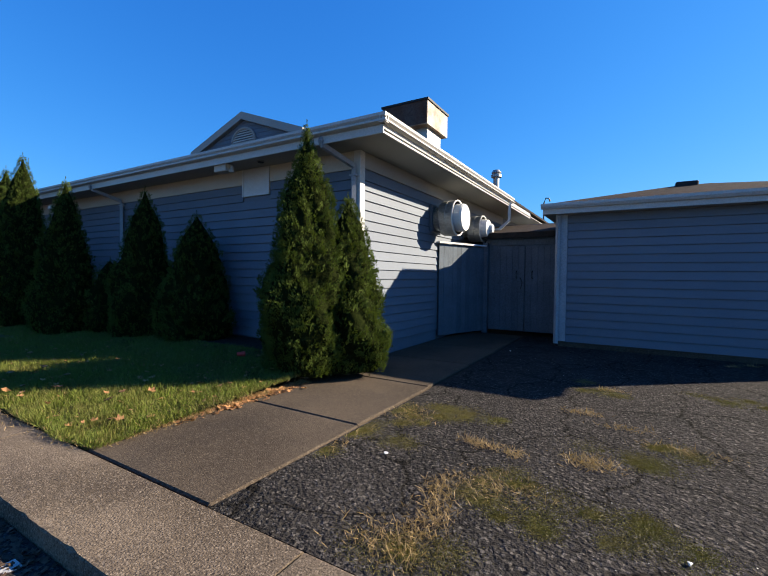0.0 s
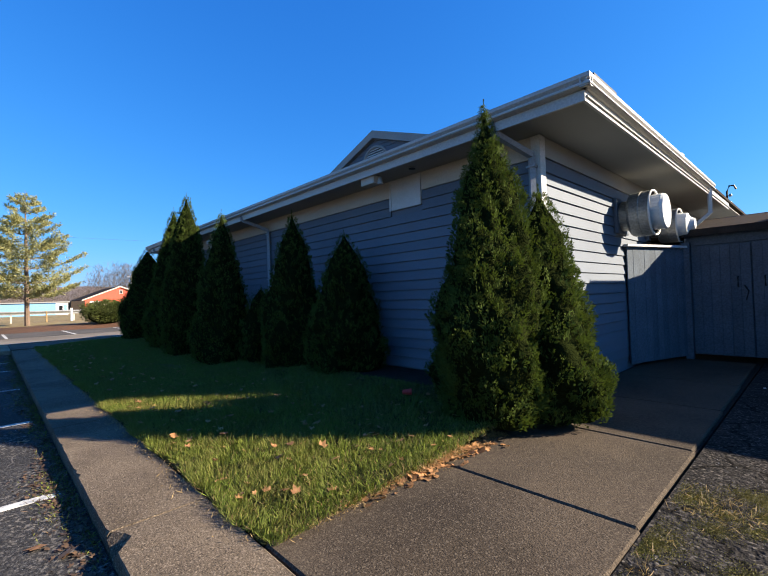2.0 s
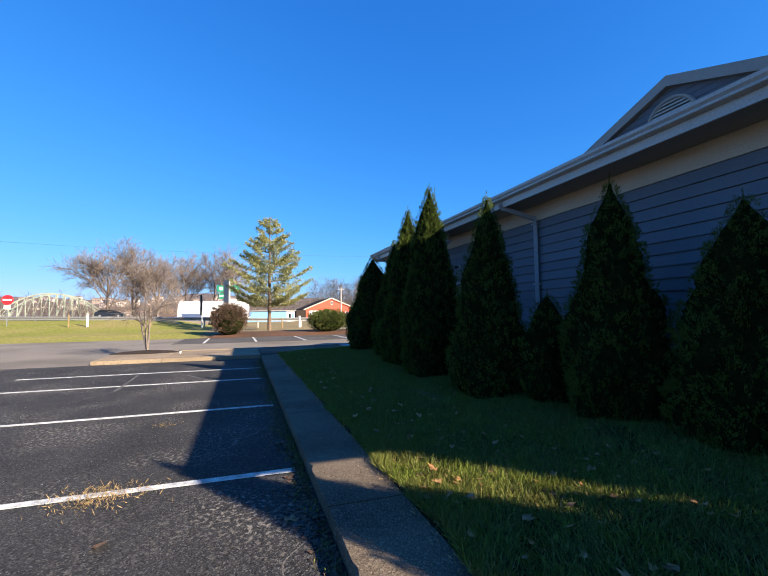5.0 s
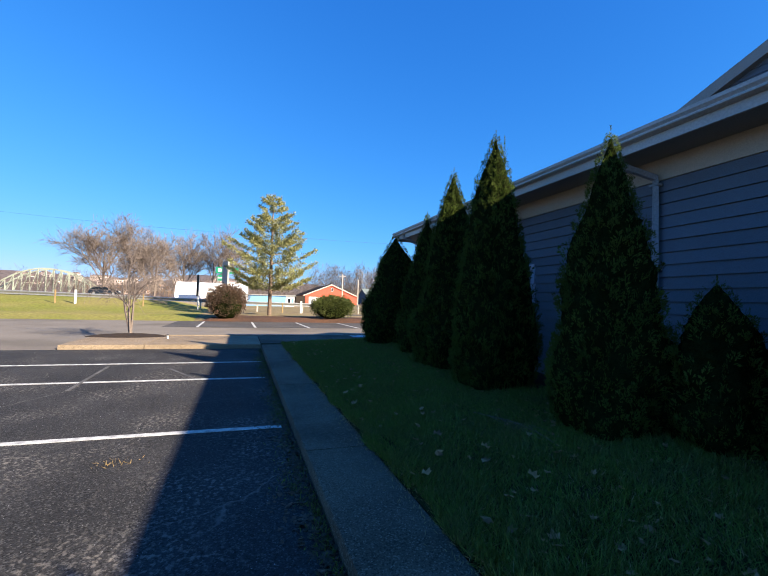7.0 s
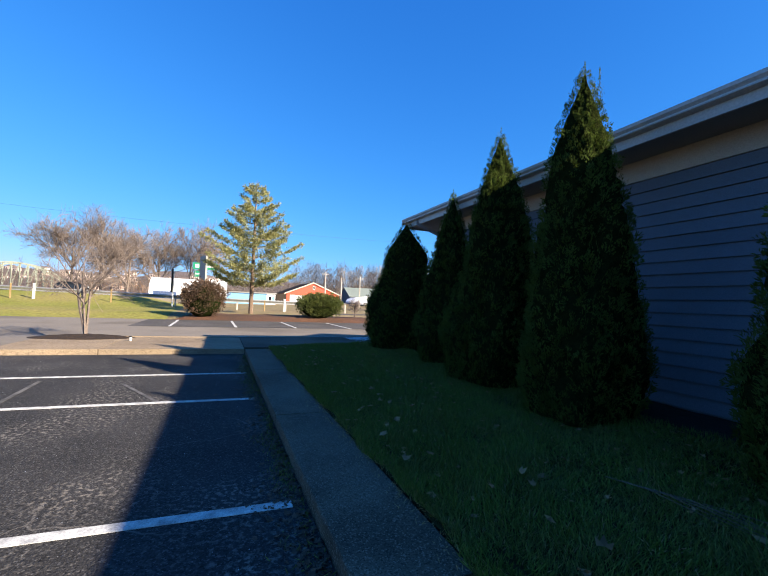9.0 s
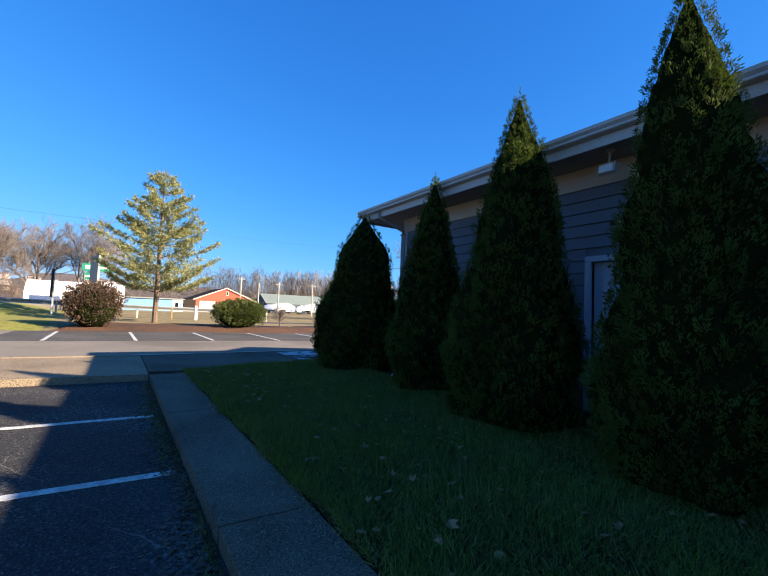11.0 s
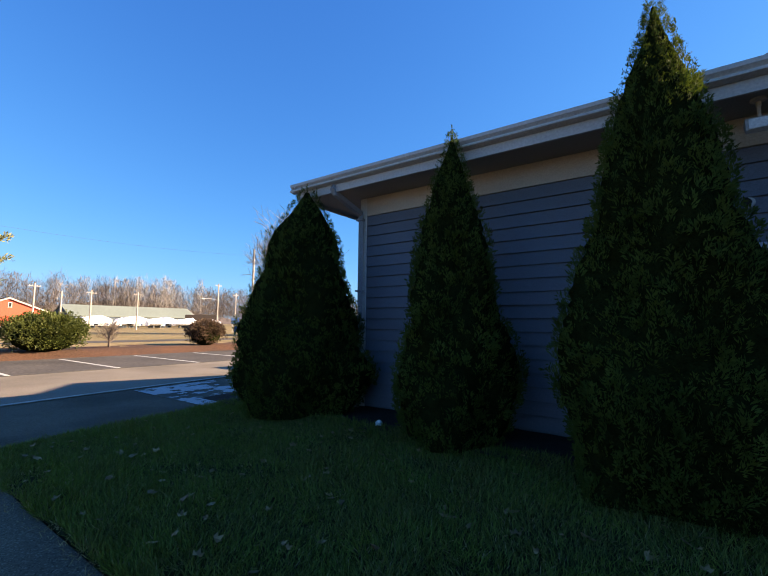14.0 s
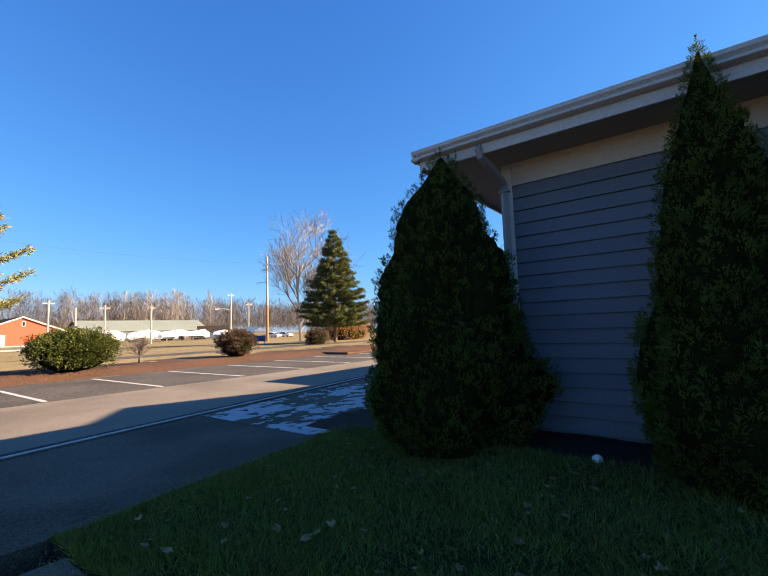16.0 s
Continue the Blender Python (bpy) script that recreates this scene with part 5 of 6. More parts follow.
shrub("brown_shrub", "rounded purple-brown shrub in the mulch bed", (-36.3, -0.35, 0.2), 1.15, 1.2, 1.95, "brown_leaf", 41)
shrub("yew_shrub", "broad clipped green yew in the mulch bed", (-36.6, 6.75, 0.25), 1.2, 1.5, 1.42, "yew", 42, n=3200)
shrub("brown_shrub", "rounded brown leafy shrub at the lot edge", (-37.0, 14.3, 0.25), 0.95, 1.0, 1.25, "brown_leaf", 43, n=1800)
shrub("brown_shrub", "low brown shrub under the bare sycamore", (-44.0, 27.0, 0.05), 0.9, 1.1, 1.5, "brown_leaf", 44, n=1300)
shrub("hedge", "red-brown twiggy hedge behind the spruce", (-52.0, 40.0, 0.05), 2.2, 3.6, 2.6, "rust_leaf", 45, n=2400, leaf=0.16)
tw = limb_tree("twig_shrub", "small bare reddish twig shrub in the mulch", (-37.0, 9.3, 0.25), 1.3, 51, "twig", (5, 5, 4), 0.5, 0.025, 0.3, stems=5, first=0.2)


# ---- rails, posts and signs ----
rail = thing("guardrail", "long pale steel guardrail on posts", "guardrail", at=(0, 0, 0))
pts = [(-50.5, -70, 1.75), (-50.2, -30, 1.72), (-49.2, -8, 1.35), (-48.6, 2, 1.12), (-48.6, 10.5, 1.05)]
for a, b in zip(pts, pts[1:]):
    n = max(1, int((Vector(b) - Vector(a)).length / 4))
    for k in range(n):
        p, q = Vector(a).lerp(Vector(b), k / n), Vector(a).lerp(Vector(b), (k + 1) / n)
        bm = bmesh.new()
        for z0, z1, off in ((0.0, -0.08, 0.0), (-0.08, -0.16, 0.05), (-0.16, -0.24, 0.05), (-0.24, -0.32, 0.0)):
            o = [(p + Vector((0.06 + off, 0, z0))), (q + Vector((0.06 + off, 0, z0))), (q + Vector((0.11 - off, 0, z1))), (p + Vector((0.11 - off, 0, z1)))]
            vs = [bm.verts.new(v) for v in o] + [bm.verts.new(v - Vector((0.02, 0, 0))) for v in o]
            for f in ((0, 1, 2, 3), (7, 6, 5, 4), (0, 4, 5, 1), (2, 6, 7, 3)):
                bm.faces.new([vs[i] for i in f])
        part("beam", bm, "galv", rail)
        g = verge_z(p.x, p.y) - 0.1
        part("post", boxed(p.x - 0.1, p.x + 0.05, p.y - 0.06, p.y + 0.06, g, p.z - 0.03), "pale_pole", rail)


def bollard(x, y, z, h, w, mat, label):
    b = thing("wood_post", label, "post", "posts along the verge", (x, y, z))
    bm = boxed(-w, w, -w, w, -0.1, h, bevel=w * 0.25)
    part("shaft", bm, mat, b)
    part("cap", boxed(-w * 1.05, w * 1.05, -w * 1.05, w * 1.05, h, h + 0.02), mat, b)


bollard(-45.0, -12.8, verge_z(-45, -12.8), 1.0, 0.045, "dry", "pale yellow wooden post on the verge")
bollard(-45.0, -11.5, verge_z(-45, -11.5), 1.05, 0.07, "trim", "white painted post on the verge")
bollard(-45.0, -6.9, verge_z(-45, -6.9), 0.95, 0.045, "dry", "pale yellow wooden post on the verge")
bollard(-45.0, -2.0, verge_z(-45, -2.0), 1.0, 0.045, "dry", "pale yellow wooden post on the verge")
bollard(-47.0, 5.9, verge_z(-47, 5.9), 1.1, 0.09, "trim", "white painted post by the guardrail")
bollard(-47.0, 4.2, verge_z(-47, 4.2), 0.9, 0.06, "dry", "pale yellow wooden post on the verge")
bollard(-47.0, 11.5, verge_z(-47, 11.5), 0.9, 0.07, "pale_pole", "weathered post on the verge")


def panel_sign(name, label, at, w, h, z, mat, depth=0.06, legs=(-0.3, 0.3), turn=90, bars=(), leg_mat="galv"):
    s = thing(name, label, "sign", at=at, turn=turn)
    part("panel", boxed(-w / 2, w / 2, -depth / 2, depth / 2, z, z + h), mat, s)
    for u in legs:
        part("leg", boxed(u * w - 0.05, u * w + 0.05, depth / 2, depth / 2 + 0.08, -0.2, z + h * 0.9), leg_mat, s)
    for (x0, x1, z0, z1) in bars:
        part("lettering", boxed(x0 * w, x1 * w, -depth / 2 - 0.01, -depth / 2, z + z0 * h, z + z1 * h), "white_metal", s, "plain white bars")
    return s


panel_sign("edge_on_sign", "tall dark sign seen edge-on with white legs", (-47.5, -3.2, 0.15), 1.1, 1.9, 1.3, "black", 0.12, (-0.3, 0.3), 8, leg_mat="trim")
panel_sign("edge_on_sign", "tall grey-blue sign board seen nearly edge-on", (-66.0, -1.6, -0.2), 2.2, 4.6, 1.8, "soffit", 0.2, (-0.3, 0.3), 20)
panel_sign("highway_sign", "green highway guide sign with unreadable lettering", (-100.0, -2.6, -0.2), 4.4, 1.3, 6.7, "sign_green", 0.15, (-0.4, 0.4), 90, [(-0.4, -0.25, 0.25, 0.75), (-0.15, 0.4, 0.35, 0.65)])
panel_sign("highway_sign", "small green highway sign below a larger one", (-100.4, -3.6, -0.2), 2.0, 1.2, 5.2, "sign_green", 0.15, (-0.3, 0.3), 90, [(-0.35, 0.35, 0.4, 0.6)])
panel_sign("blue_sign", "small blue board sign by the utility pole", (-53.2, 27.9, 0.0), 1.1, 0.6, 0.45, "sign_blue", 0.08, (-0.45, 0.45), 75)
panel_sign("blue_sign", "blue rectangular sign farther down the lot", (-80.0, 45.8, -0.2), 1.4, 1.1, 1.5, "sign_blue", 0.1, (-0.3, 0.3), 75)
dne = thing("round_sign", "red round no-entry road sign with a white bar on a pole", "sign", at=(-46.0, -17.3, 1.0), turn=90)
part("pole", boxed(-0.03, 0.03, 0.02, 0.06, -0.3, 2.2), "galv", dne)
part("disc", lathe(bmesh.new(), [(0.001, 0.0), (0.4, 0.0), (0.4, 0.02), (0.001, 0.02)], (0, 0, 1.85), "y", 24), "sign_red", dne)
part("bar", boxed(-0.3, 0.3, -0.012, -0.002, 1.79, 1.91), "white_metal", dne)
part("plate", boxed(-0.22, 0.22, -0.005, 0.02, 1.1, 1.4), "white_metal", dne)


# ---- utility poles and wires ----
def pole(x, y, z, h, r, label, arms=(), low_mat=""):
    p = thing("utility_pole", label, "utility pole", "utility poles", (x, y, z))
    split = 0.42 * h if low_mat else 0
    bm = bmesh.new()
    tube(bm, [(0, 0, split - 0.2 * (not low_mat)), (0, 0, h)], [r, r * 0.75], 8)
    part("shaft", bm, "pale_pole", p)
    if low_mat:
        bm = bmesh.new()
        tube(bm, [(0, 0, -0.2), (0, 0, split)], [r * 1.15, r * 1.05], 8)
        part("base", bm, low_mat, p, "orange-stained lower shaft")
    for za in arms:
        part("crossarm", boxed(-0.06, 0.06, -0.8, 0.8, za - 0.05, za + 0.05), "pale_pole", p)
        for u in (-0.7, -0.3, 0.3, 0.7):
            part("insulator", boxed(-0.04, 0.04, u - 0.04, u + 0.04, za + 0.06, za + 0.2), "galv", p)
    return p


pole(-76.0, 46.3, -0.2, 14.7, 0.21, "tall weathered utility pole with an orange-stained base", (), "orange_pole")
for x, y, h in ((-100, 22.07, 7.5), (-100, 25.75, 6.4), (-100, 30.1, 6.9), (-100, 37.9, 7.1), (-100, 54.9, 10.2), (-100, 59.5, 8.3)):
    pole(x, y, 0.1, h, 0.16, "distant weathered utility pole by the boatyard", (h - 0.5,) if h != 6.4 else ())
lampo = thing("street_lamp", "pole-mounted street lamp arm far down the road", "street lamp", at=(-100, 54.9, 6.0))
bm = bmesh.new()
tube(bm, [(0, 0, 0.5), (0, -1.5, 0.8), (0, -3.2, 0.75)], 0.06, 5)
part("arm", bm, "galv", lampo)
part("head", boxed(-0.15, 0.15, -3.9, -3.1, 0.62, 0.8), "galv", lampo)
for a, b, sag in (((-100, 22.07, 7.4), (-100, 30.1, 6.9), 0.3), ((-100, 30.1, 6.9), (-100, 37.9, 7.0), 0.3), ((-100, 37.9, 7.0), (-100, 54.9, 8.0), 0.5), ((-70, -60, 13.5), (-60, 8, 9.2), 1.0), ((-60, 8, 9.2), (-76.0, 46.3, 13.4), 0.5)):
    w = thing("overhead_wire", "thin dark overhead wire", "wire", "overhead wires")
    bm = bmesh.new()
    A, B = Vector(a), Vector(b)
    tube(bm, [A.lerp(B, u) - Vector((0, 0, sag * 4 * u * (1 - u))) for u in np.linspace(0, 1, 9)], 0.008, 3)
    part("cable", bm, "black", w)


# ---- far buildings ----
def gabled(name, label, at, length, width, eave, ridge, wall, roof, trim="trim", openings=(), turn=0, over=0.4):
    """Gable end towards +x at the origin; the body runs back along -x."""
    b = thing(name, label, "building", at=at, turn=turn)
    bm = bmesh.new()
    prism(bm, [(-width / 2, 0), (width / 2, 0), (width / 2, eave), (0, ridge), (-width / 2, eave)], "x", -length, 0)
    part("wall", bm, wall, b)
    k = (ridge - eave) / (width / 2)
    for s in (-1, 1):
        e = width / 2 + over
        bm = bmesh.new()
        prism(bm, [(0, ridge + 0.05), (s * e, ridge + 0.05 - k * e), (s * e, ridge + 0.22 - k * e), (0, ridge + 0.24)], "x", -length - over, over)
        part("roof", bm, roof, b)
        bm = bmesh.new()
        prism(bm, [(0, ridge - 0.12), (s * e, ridge - 0.12 - k * e), (s * e, ridge + 0.24 - k * e), (0, ridge + 0.26)], "x", over, over + 0.06)
        part("rake_board", bm, trim, b)
    for kind, y0, y1, z0, z1, mt in openings:
        o = part(kind, boxed(0.0, 0.08, y0, y1, z0, z1), mt, b)
        f = part("frame", boxed(0.0, 0.05, y0 - 0.12, y1 + 0.12, z0 - 0.12, z1 + 0.12), "trim", o)
    return b


gabled("red_building", "red metal-sided gabled building with white trim", (-150, 29.8, 0.3), 26, 18.5, 2.9, 6.7, "red_wall", "shingle", trim="frieze", openings=[("door", -7.6, -3.2, 0.1, 2.3, "white_sheet"), ("window", 3.2, 4.0, 1.0, 2.0, "glass_dark"), ("window", 5.2, 6.0, 1.0, 2.0, "glass_dark"), ("vent", 0.0, 0.5, 4.6, 5.6, "black")])
structure("red_lean_to", boxed(-152, -146, 17.2, 20.4, 0.2, 2.9), "shingle", "dark open lean-to beside the red building", "building")
b = thing("blue_building", "long low blue metal building with a white end", "building", at=(-110, 7.0, -0.2))
part("wall", boxed(-8, 0, -5.6, 3.6, 0, 2.5), "blue_wall", b)
part("end_wall", boxed(-8, 0.02, 3.6, 5.6, 0, 2.5), "white_sheet", b)
part("window", boxed(0.0, 0.06, 4.1, 4.7, 0.6, 1.9), "glass_dark", b)
part("door", boxed(0.0, 0.06, 4.9, 5.4, 0.1, 2.0), "blue_wall", b)
part("roof", boxed(-8.3, 0.3, -5.9, 5.9, 2.5, 2.72), "galv", b)
hoop = thing("hoop_building", "white fabric-covered hoop building", "building", at=(-114, -6.0, 0.3))
bm = bmesh.new()
prism(bm, [(4.5 * math.cos(a), 0.2 + 4.4 * math.sin(a) ** 0.8) for a in np.linspace(0, math.pi, 15)], "y", -7.6, 7.8)
part("cover", bm, "white_sheet", hoop, smooth=False)
for y in (-7.62, 0, 7.82):
    bm = bmesh.new()
    tube(bm, [(4.53 * math.cos(a), y, 0.2 + 4.43 * max(math.sin(a), 0) ** 0.8) for a in np.linspace(0, math.pi, 15)], 0.06, 4)
    part("rib", bm, "trim", hoop)
gabled("boat_shed", "long low boatyard shed with a pale green roof", (-196, 100, 0.3), 46, 18, 3.2, 7.2, "gate", "green_roof", turn=90)
gabled("boat_shed", "small grey-roofed shed by the boatyard", (-140, 80, 0.0), 9, 6, 2.2, 3.8, "gate", "shingle", turn=60)


def boat(x, y, turn, size, label):
    b = thing("wrapped_boat", label, "boat", "wrapped boats in the boatyard", (x, y, 0.5), turn)
    rings = []
    bm = bmesh.new()
    for u, w, hh in ((-1.0, 0.75, 0.8), (-0.5, 1.0, 1.15), (0.1, 1.0, 1.35), (0.6, 0.7, 1.0), (1.0, 0.06, 0.55)):
        rings.append([bm.verts.new((u * 3.0 * size, s * w * 1.1 * size, z * size)) for s, z in ((-0.5, 0.0), (-1, 0.5), (-0.85, 0.85), (0, 0.75 + hh), (0.85, 0.85), (1, 0.5), (0.5, 0.0))])
    for p, q in zip(rings, rings[1:]):
        for i in range(7):
            bm.faces.new((p[i], p[(i + 1) % 7], q[(i + 1) % 7], q[i]))
    bm.faces.new(rings[0])
    bm.faces.new(rings[-1][::-1])
    part("shrink_wrap", bm, "white_sheet", b)
    part("hull_band", boxed(-2.6 * size, 1.4 * size, -1.02 * size, 1.02 * size, 0.12, 0.42 * size), "sign_blue" if int(x * 3) % 3 == 0 else "black", b)
    for u in (-1.6, 0.8):
        part("stand", boxed(u * size - 0.12, u * size + 0.12, -0.9 * size, 0.9 * size, -0.5, 0.1), "gate", b)


for k in range(13):
    boat(-128 - 3 * (k % 3) - 0.6 * k, 38 + 3.1 * k, 35 + 37 * (k % 4), 1.0 + 0.12 * (k % 3), "white shrink-wrapped boat stored on stands")


def car(x, y, z, turn, paint, label):
    c = thing("car", label, "car", at=(x, y, z), turn=turn)
    bm = bmesh.new()
    prism(bm, [(-2.2, 0.3), (2.2, 0.3), (2.25, 0.65), (2.1, 0.85), (1.2, 0.95), (0.6, 1.42), (-1.4, 1.45), (-2.1, 1.0), (-2.25, 0.7)], "y", -0.88, 0.88)
    bmesh.ops.bevel(bm, geom=list(bm.edges), offset=0.06, segments=2, affect="EDGES")
    part("body", bm, paint, c)
    for s in (-1, 1):
        bm = bmesh.new()
        prism(bm, [(1.05, 0.97), (0.55, 1.36), (-1.3, 1.38), (-1.85, 1.0)], "y", s * 0.85, s * 0.89)
        part("side_window", bm, "glass_dark", c)
    bm = bmesh.new()
    prism(bm, [(1.22, 0.97), (0.68, 1.38), (0.66, 1.36), (1.2, 0.95)], "y", -0.74, 0.74)
    part("windscreen", bm, "glass_dark", c)
    for u in (-1.4, 1.4):
        for s in (-1, 1):
            w = part("wheel", lathe(bmesh.new(), [(0.001, -0.1), (0.3, -0.1), (0.34, -0.06), (0.34, 0.06), (0.3, 0.1), (0.001, 0.1)], (u, s * 0.8, 0.34), "y", 16), "black", c)
            part("rim", lathe(bmesh.new(), [(0.001, -0.12), (0.19, -0.12), (0.2, 0.12), (0.001, 0.12)], (u, s * 0.8, 0.34), "y", 12), "galv", w)
    for s in (-0.6, 0.6):
        part("headlight", boxed(2.17, 2.26, s - 0.18, s + 0.18, 0.62, 0.76), "white_metal", c)


car(-90.5, -21.8, 1.22, 92, "car_dark", "dark car on the highway")
car(-112, 76.0, -0.2, 10, "car_white", "white car parked across the lot")
car(-112, 80.2, -0.2, 10, "car_white", "white car parked across the lot")

# bridge with arched trusses
bridge = thing("truss_bridge", "pale green steel arch truss bridge over the river", "bridge", at=(-250, -88, 1.0))
for off in (-4, 4):
    for k in range(14):
        u, v = -1 + k / 7, -1 + (k + 1) / 7
        zu, zv = 1 + 11 * (1 - u * u), 1 + 11 * (1 - v * v)
        bm = bmesh.new()
        tube(bm, [(off, 22 * u, zu), (off, 22 * v, zv)], 0.45, 4)
        part("arch_chord", bm, "steel_green", bridge)
        bm = bmesh.new()
        tube(bm, [(off, 22 * v, 0.5), (off, 22 * v, zv)], 0.25, 4)
        part("hanger", bm, "steel_green", bridge)
        bm = bmesh.new()
        tube(bm, [(off, 22 * u, 0.5), (off, 22 * v, zv)], 0.18, 4)
        part("diagonal", bm, "steel_green", bridge)
part("deck", boxed(-5, 5, -60, 40, -0.5, 0.5), "steel_green", bridge)
for y in (-58, -22, 22, 38):
    part("pier", boxed(-4, 4, y - 1, y + 1, -1.4, -0.5), "concrete", bridge)

# far houses on the hillside, woods and hills
def hill(name, x0, x1, y0, y1, top, mat, label, sd):
    def z(x, y):
        u, v = (x - x0) / (x1 - x0), (y - y0) / (y1 - y0)
        return -2 + top * (math.sin(math.pi * min(max(u, 0), 1)) ** 0.8) * (0.75 + 0.35 * noise.noise(Vector((y * 0.006, sd, x * 0.004)))) * min(1, 6 * v, 6 * (1 - v))
    return terrain(name, x0, x1, y0, y1, 16, 60, mat, label, z)


hill("town_hill", -620, -330, -420, 40, 30, "hill", "low brown hillside behind the bridge", 1.0)
hill("far_ridge", -1400, -800, -300, 700, 62, "hill", "long low wooded ridge on the horizon", 5.0)
rnd = random.Random(77)
proto = None
for k in range(84):
    y = -300 + 300 * k / 84 + rnd.uniform(-3, 3)
    lvl = rnd.uniform(0, 1)
    x, z = -350 - 90 * lvl, 2.0 + 15 * lvl
    if proto is None:
        proto = thing("far_house", "small pale house on the far hillside", "house", "houses on the far hillside", (x, y, z))
        part("wall", boxed(-2, 2, -3.0, 3.0, -4, 2.4), "brick_far", proto)
        bm = bmesh.new()
        prism(bm, [(-2.1, 2.4), (2.1, 2.4), (0, 3.8)], "y", -3.1, 3.1)
        part("roof", bm, "roof_far", proto)
        for q in (-1.7, 0, 1.7):
            part("window", boxed(2.0, 2.06, q - 0.35, q + 0.35, 0.6, 1.7), "glass_dark", proto)
    else:
        copy_thing(proto, pose(x, y, z, 0, 0, rnd.choice((0, 90, 20, -30))))


def woodland(name, n, x0, x1, y0, y1, lo, hi, mat, seed, label, z=-0.3, twigs=70):
    """Bare woods: thin trunks and many upright twigs."""
    rng = np.random.default_rng(seed)
    px, py, hh = rng.uniform(x0, x1, n), rng.uniform(y0, y1, n), rng.uniform(lo, hi, n)
    base = np.stack([px, py, np.full(n, z)], -1)
    up = unit(np.stack([rng.normal(0, 0.05, n), rng.normal(0, 0.05, n), np.ones(n)], -1))
    side = unit(np.stack([np.zeros(n), np.ones(n), np.zeros(n)], -1) + rng.normal(0, 0.2, (n, 3)))
    rise = rng.uniform(0.25, 0.92, (n * twigs, 1))
    reach = np.repeat(hh, twigs)[:, None] * 0.13 * np.sqrt(np.clip((0.97 - rise) / 0.5, 0.03, 1)) * np.repeat(rng.uniform(0.5, 1.2, n), twigs)[:, None]
    tb = np.repeat(base, twigs, 0) + np.repeat(up * hh[:, None], twigs, 0) * rise + np.concatenate([rng.normal(0, 1, (n * twigs, 2)), np.zeros((n * twigs, 1))], 1) * reach
    ta = unit(np.stack([rng.normal(0, 0.6, n * twigs), rng.normal(0, 0.6, n * twigs), np.ones(n * twigs)], -1))
    ts = unit(np.cross(ta, rng.normal(0, 1, ta.shape)))
    tl = np.repeat(hh, twigs) * rng.uniform(0.05, 0.17, n * twigs)
    me = leaf_cloud(name, np.vstack([base, tb]), np.vstack([up, ta]), np.vstack([side, ts]), np.r_[hh, tl], np.r_[hh * 0.0035, np.minimum(tl * 0.02, 0.07)], mat, 0.0)
    return tagged(new(name, me), label, "woods", kind="stuff")


woodland("far_woods", 620, -300, -225, 40, 330, 17, 25, "woods", 61, "brown leafless woods behind the boatyard", twigs=170)
woodland("far_woods", 500, -262, -222, 40, 330, 8, 14, "woods", 67, "dense brown understorey below the woods", twigs=130)
woodland("far_woods", 15, -240, -215, 60, 130, 18, 25, "woods_pale", 62, "pale-barked bare trees behind the boatyard", twigs=330)
woodland("far_woods", 500, -330, -200, -40, 60, 7, 12, "woods", 63, "low brown leafless thicket beyond the road")
woodland("far_woods", 360, -230, -135, -75, -6, 5, 10, "woods", 64, "brown thicket below the bare trees")
woodland("far_woods", 260, -150, -128, -44, -8, 2.5, 5.5, "rust_leaf", 65, "rust-brown undergrowth beyond the highway", twigs=40)
woodland("far_woods", 1200, -420, -330, -320, 20, 6, 11, "woods", 66, "leafless trees on the far hillside", z=3, twigs=45)


# ---- siding planks ----
def siding_run(parent, axis, face, sgn, a, b, z0, n, gaps=()):
    """Lap planks on a wall: each course a wedge, split where an opening lies."""
    for k in range(n):
        z = z0 + k * COURSE
        spans = [(a, b)]
        for g0, g1, gz0, gz1 in gaps:
            if z < gz1 - 0.02 and z + COURSE > gz0 + 0.02:
                spans = [s for s0, s1 in spans for s in ((s0, min(s1, g0)), (max(s0, g1), s1)) if s[1] - s[0] > 0.02]
        for s0, s1 in spans:
            bm = bmesh.new()
            prism(bm, [(face - sgn * 0.014, z + 0.001), (face + sgn * 0.02, z + 0.001), (face + sgn * 0.02, z + COURSE - 0.007), (face + sgn * 0.010, z + COURSE - 0.007)], axis, s0, s1)
            part("plank", bm, "siding", parent)


siding_run(wall_s, "x", WY, 1, WX + 0.1, EX - 0.1, SILL, 18, [(DOOR[0] - 0.075, DOOR[1] + 0.075, 0, DOOR[2] + 0.075), (-6.87, -6.16, 2.82, 3.4)])
siding_run(wall_e, "y", EX, -1, WY + 0.12, 13.6, SILL, 18)
siding_run(wall_w, "y", WX, 1, WY + 0.12, 13.6, SILL, 18)


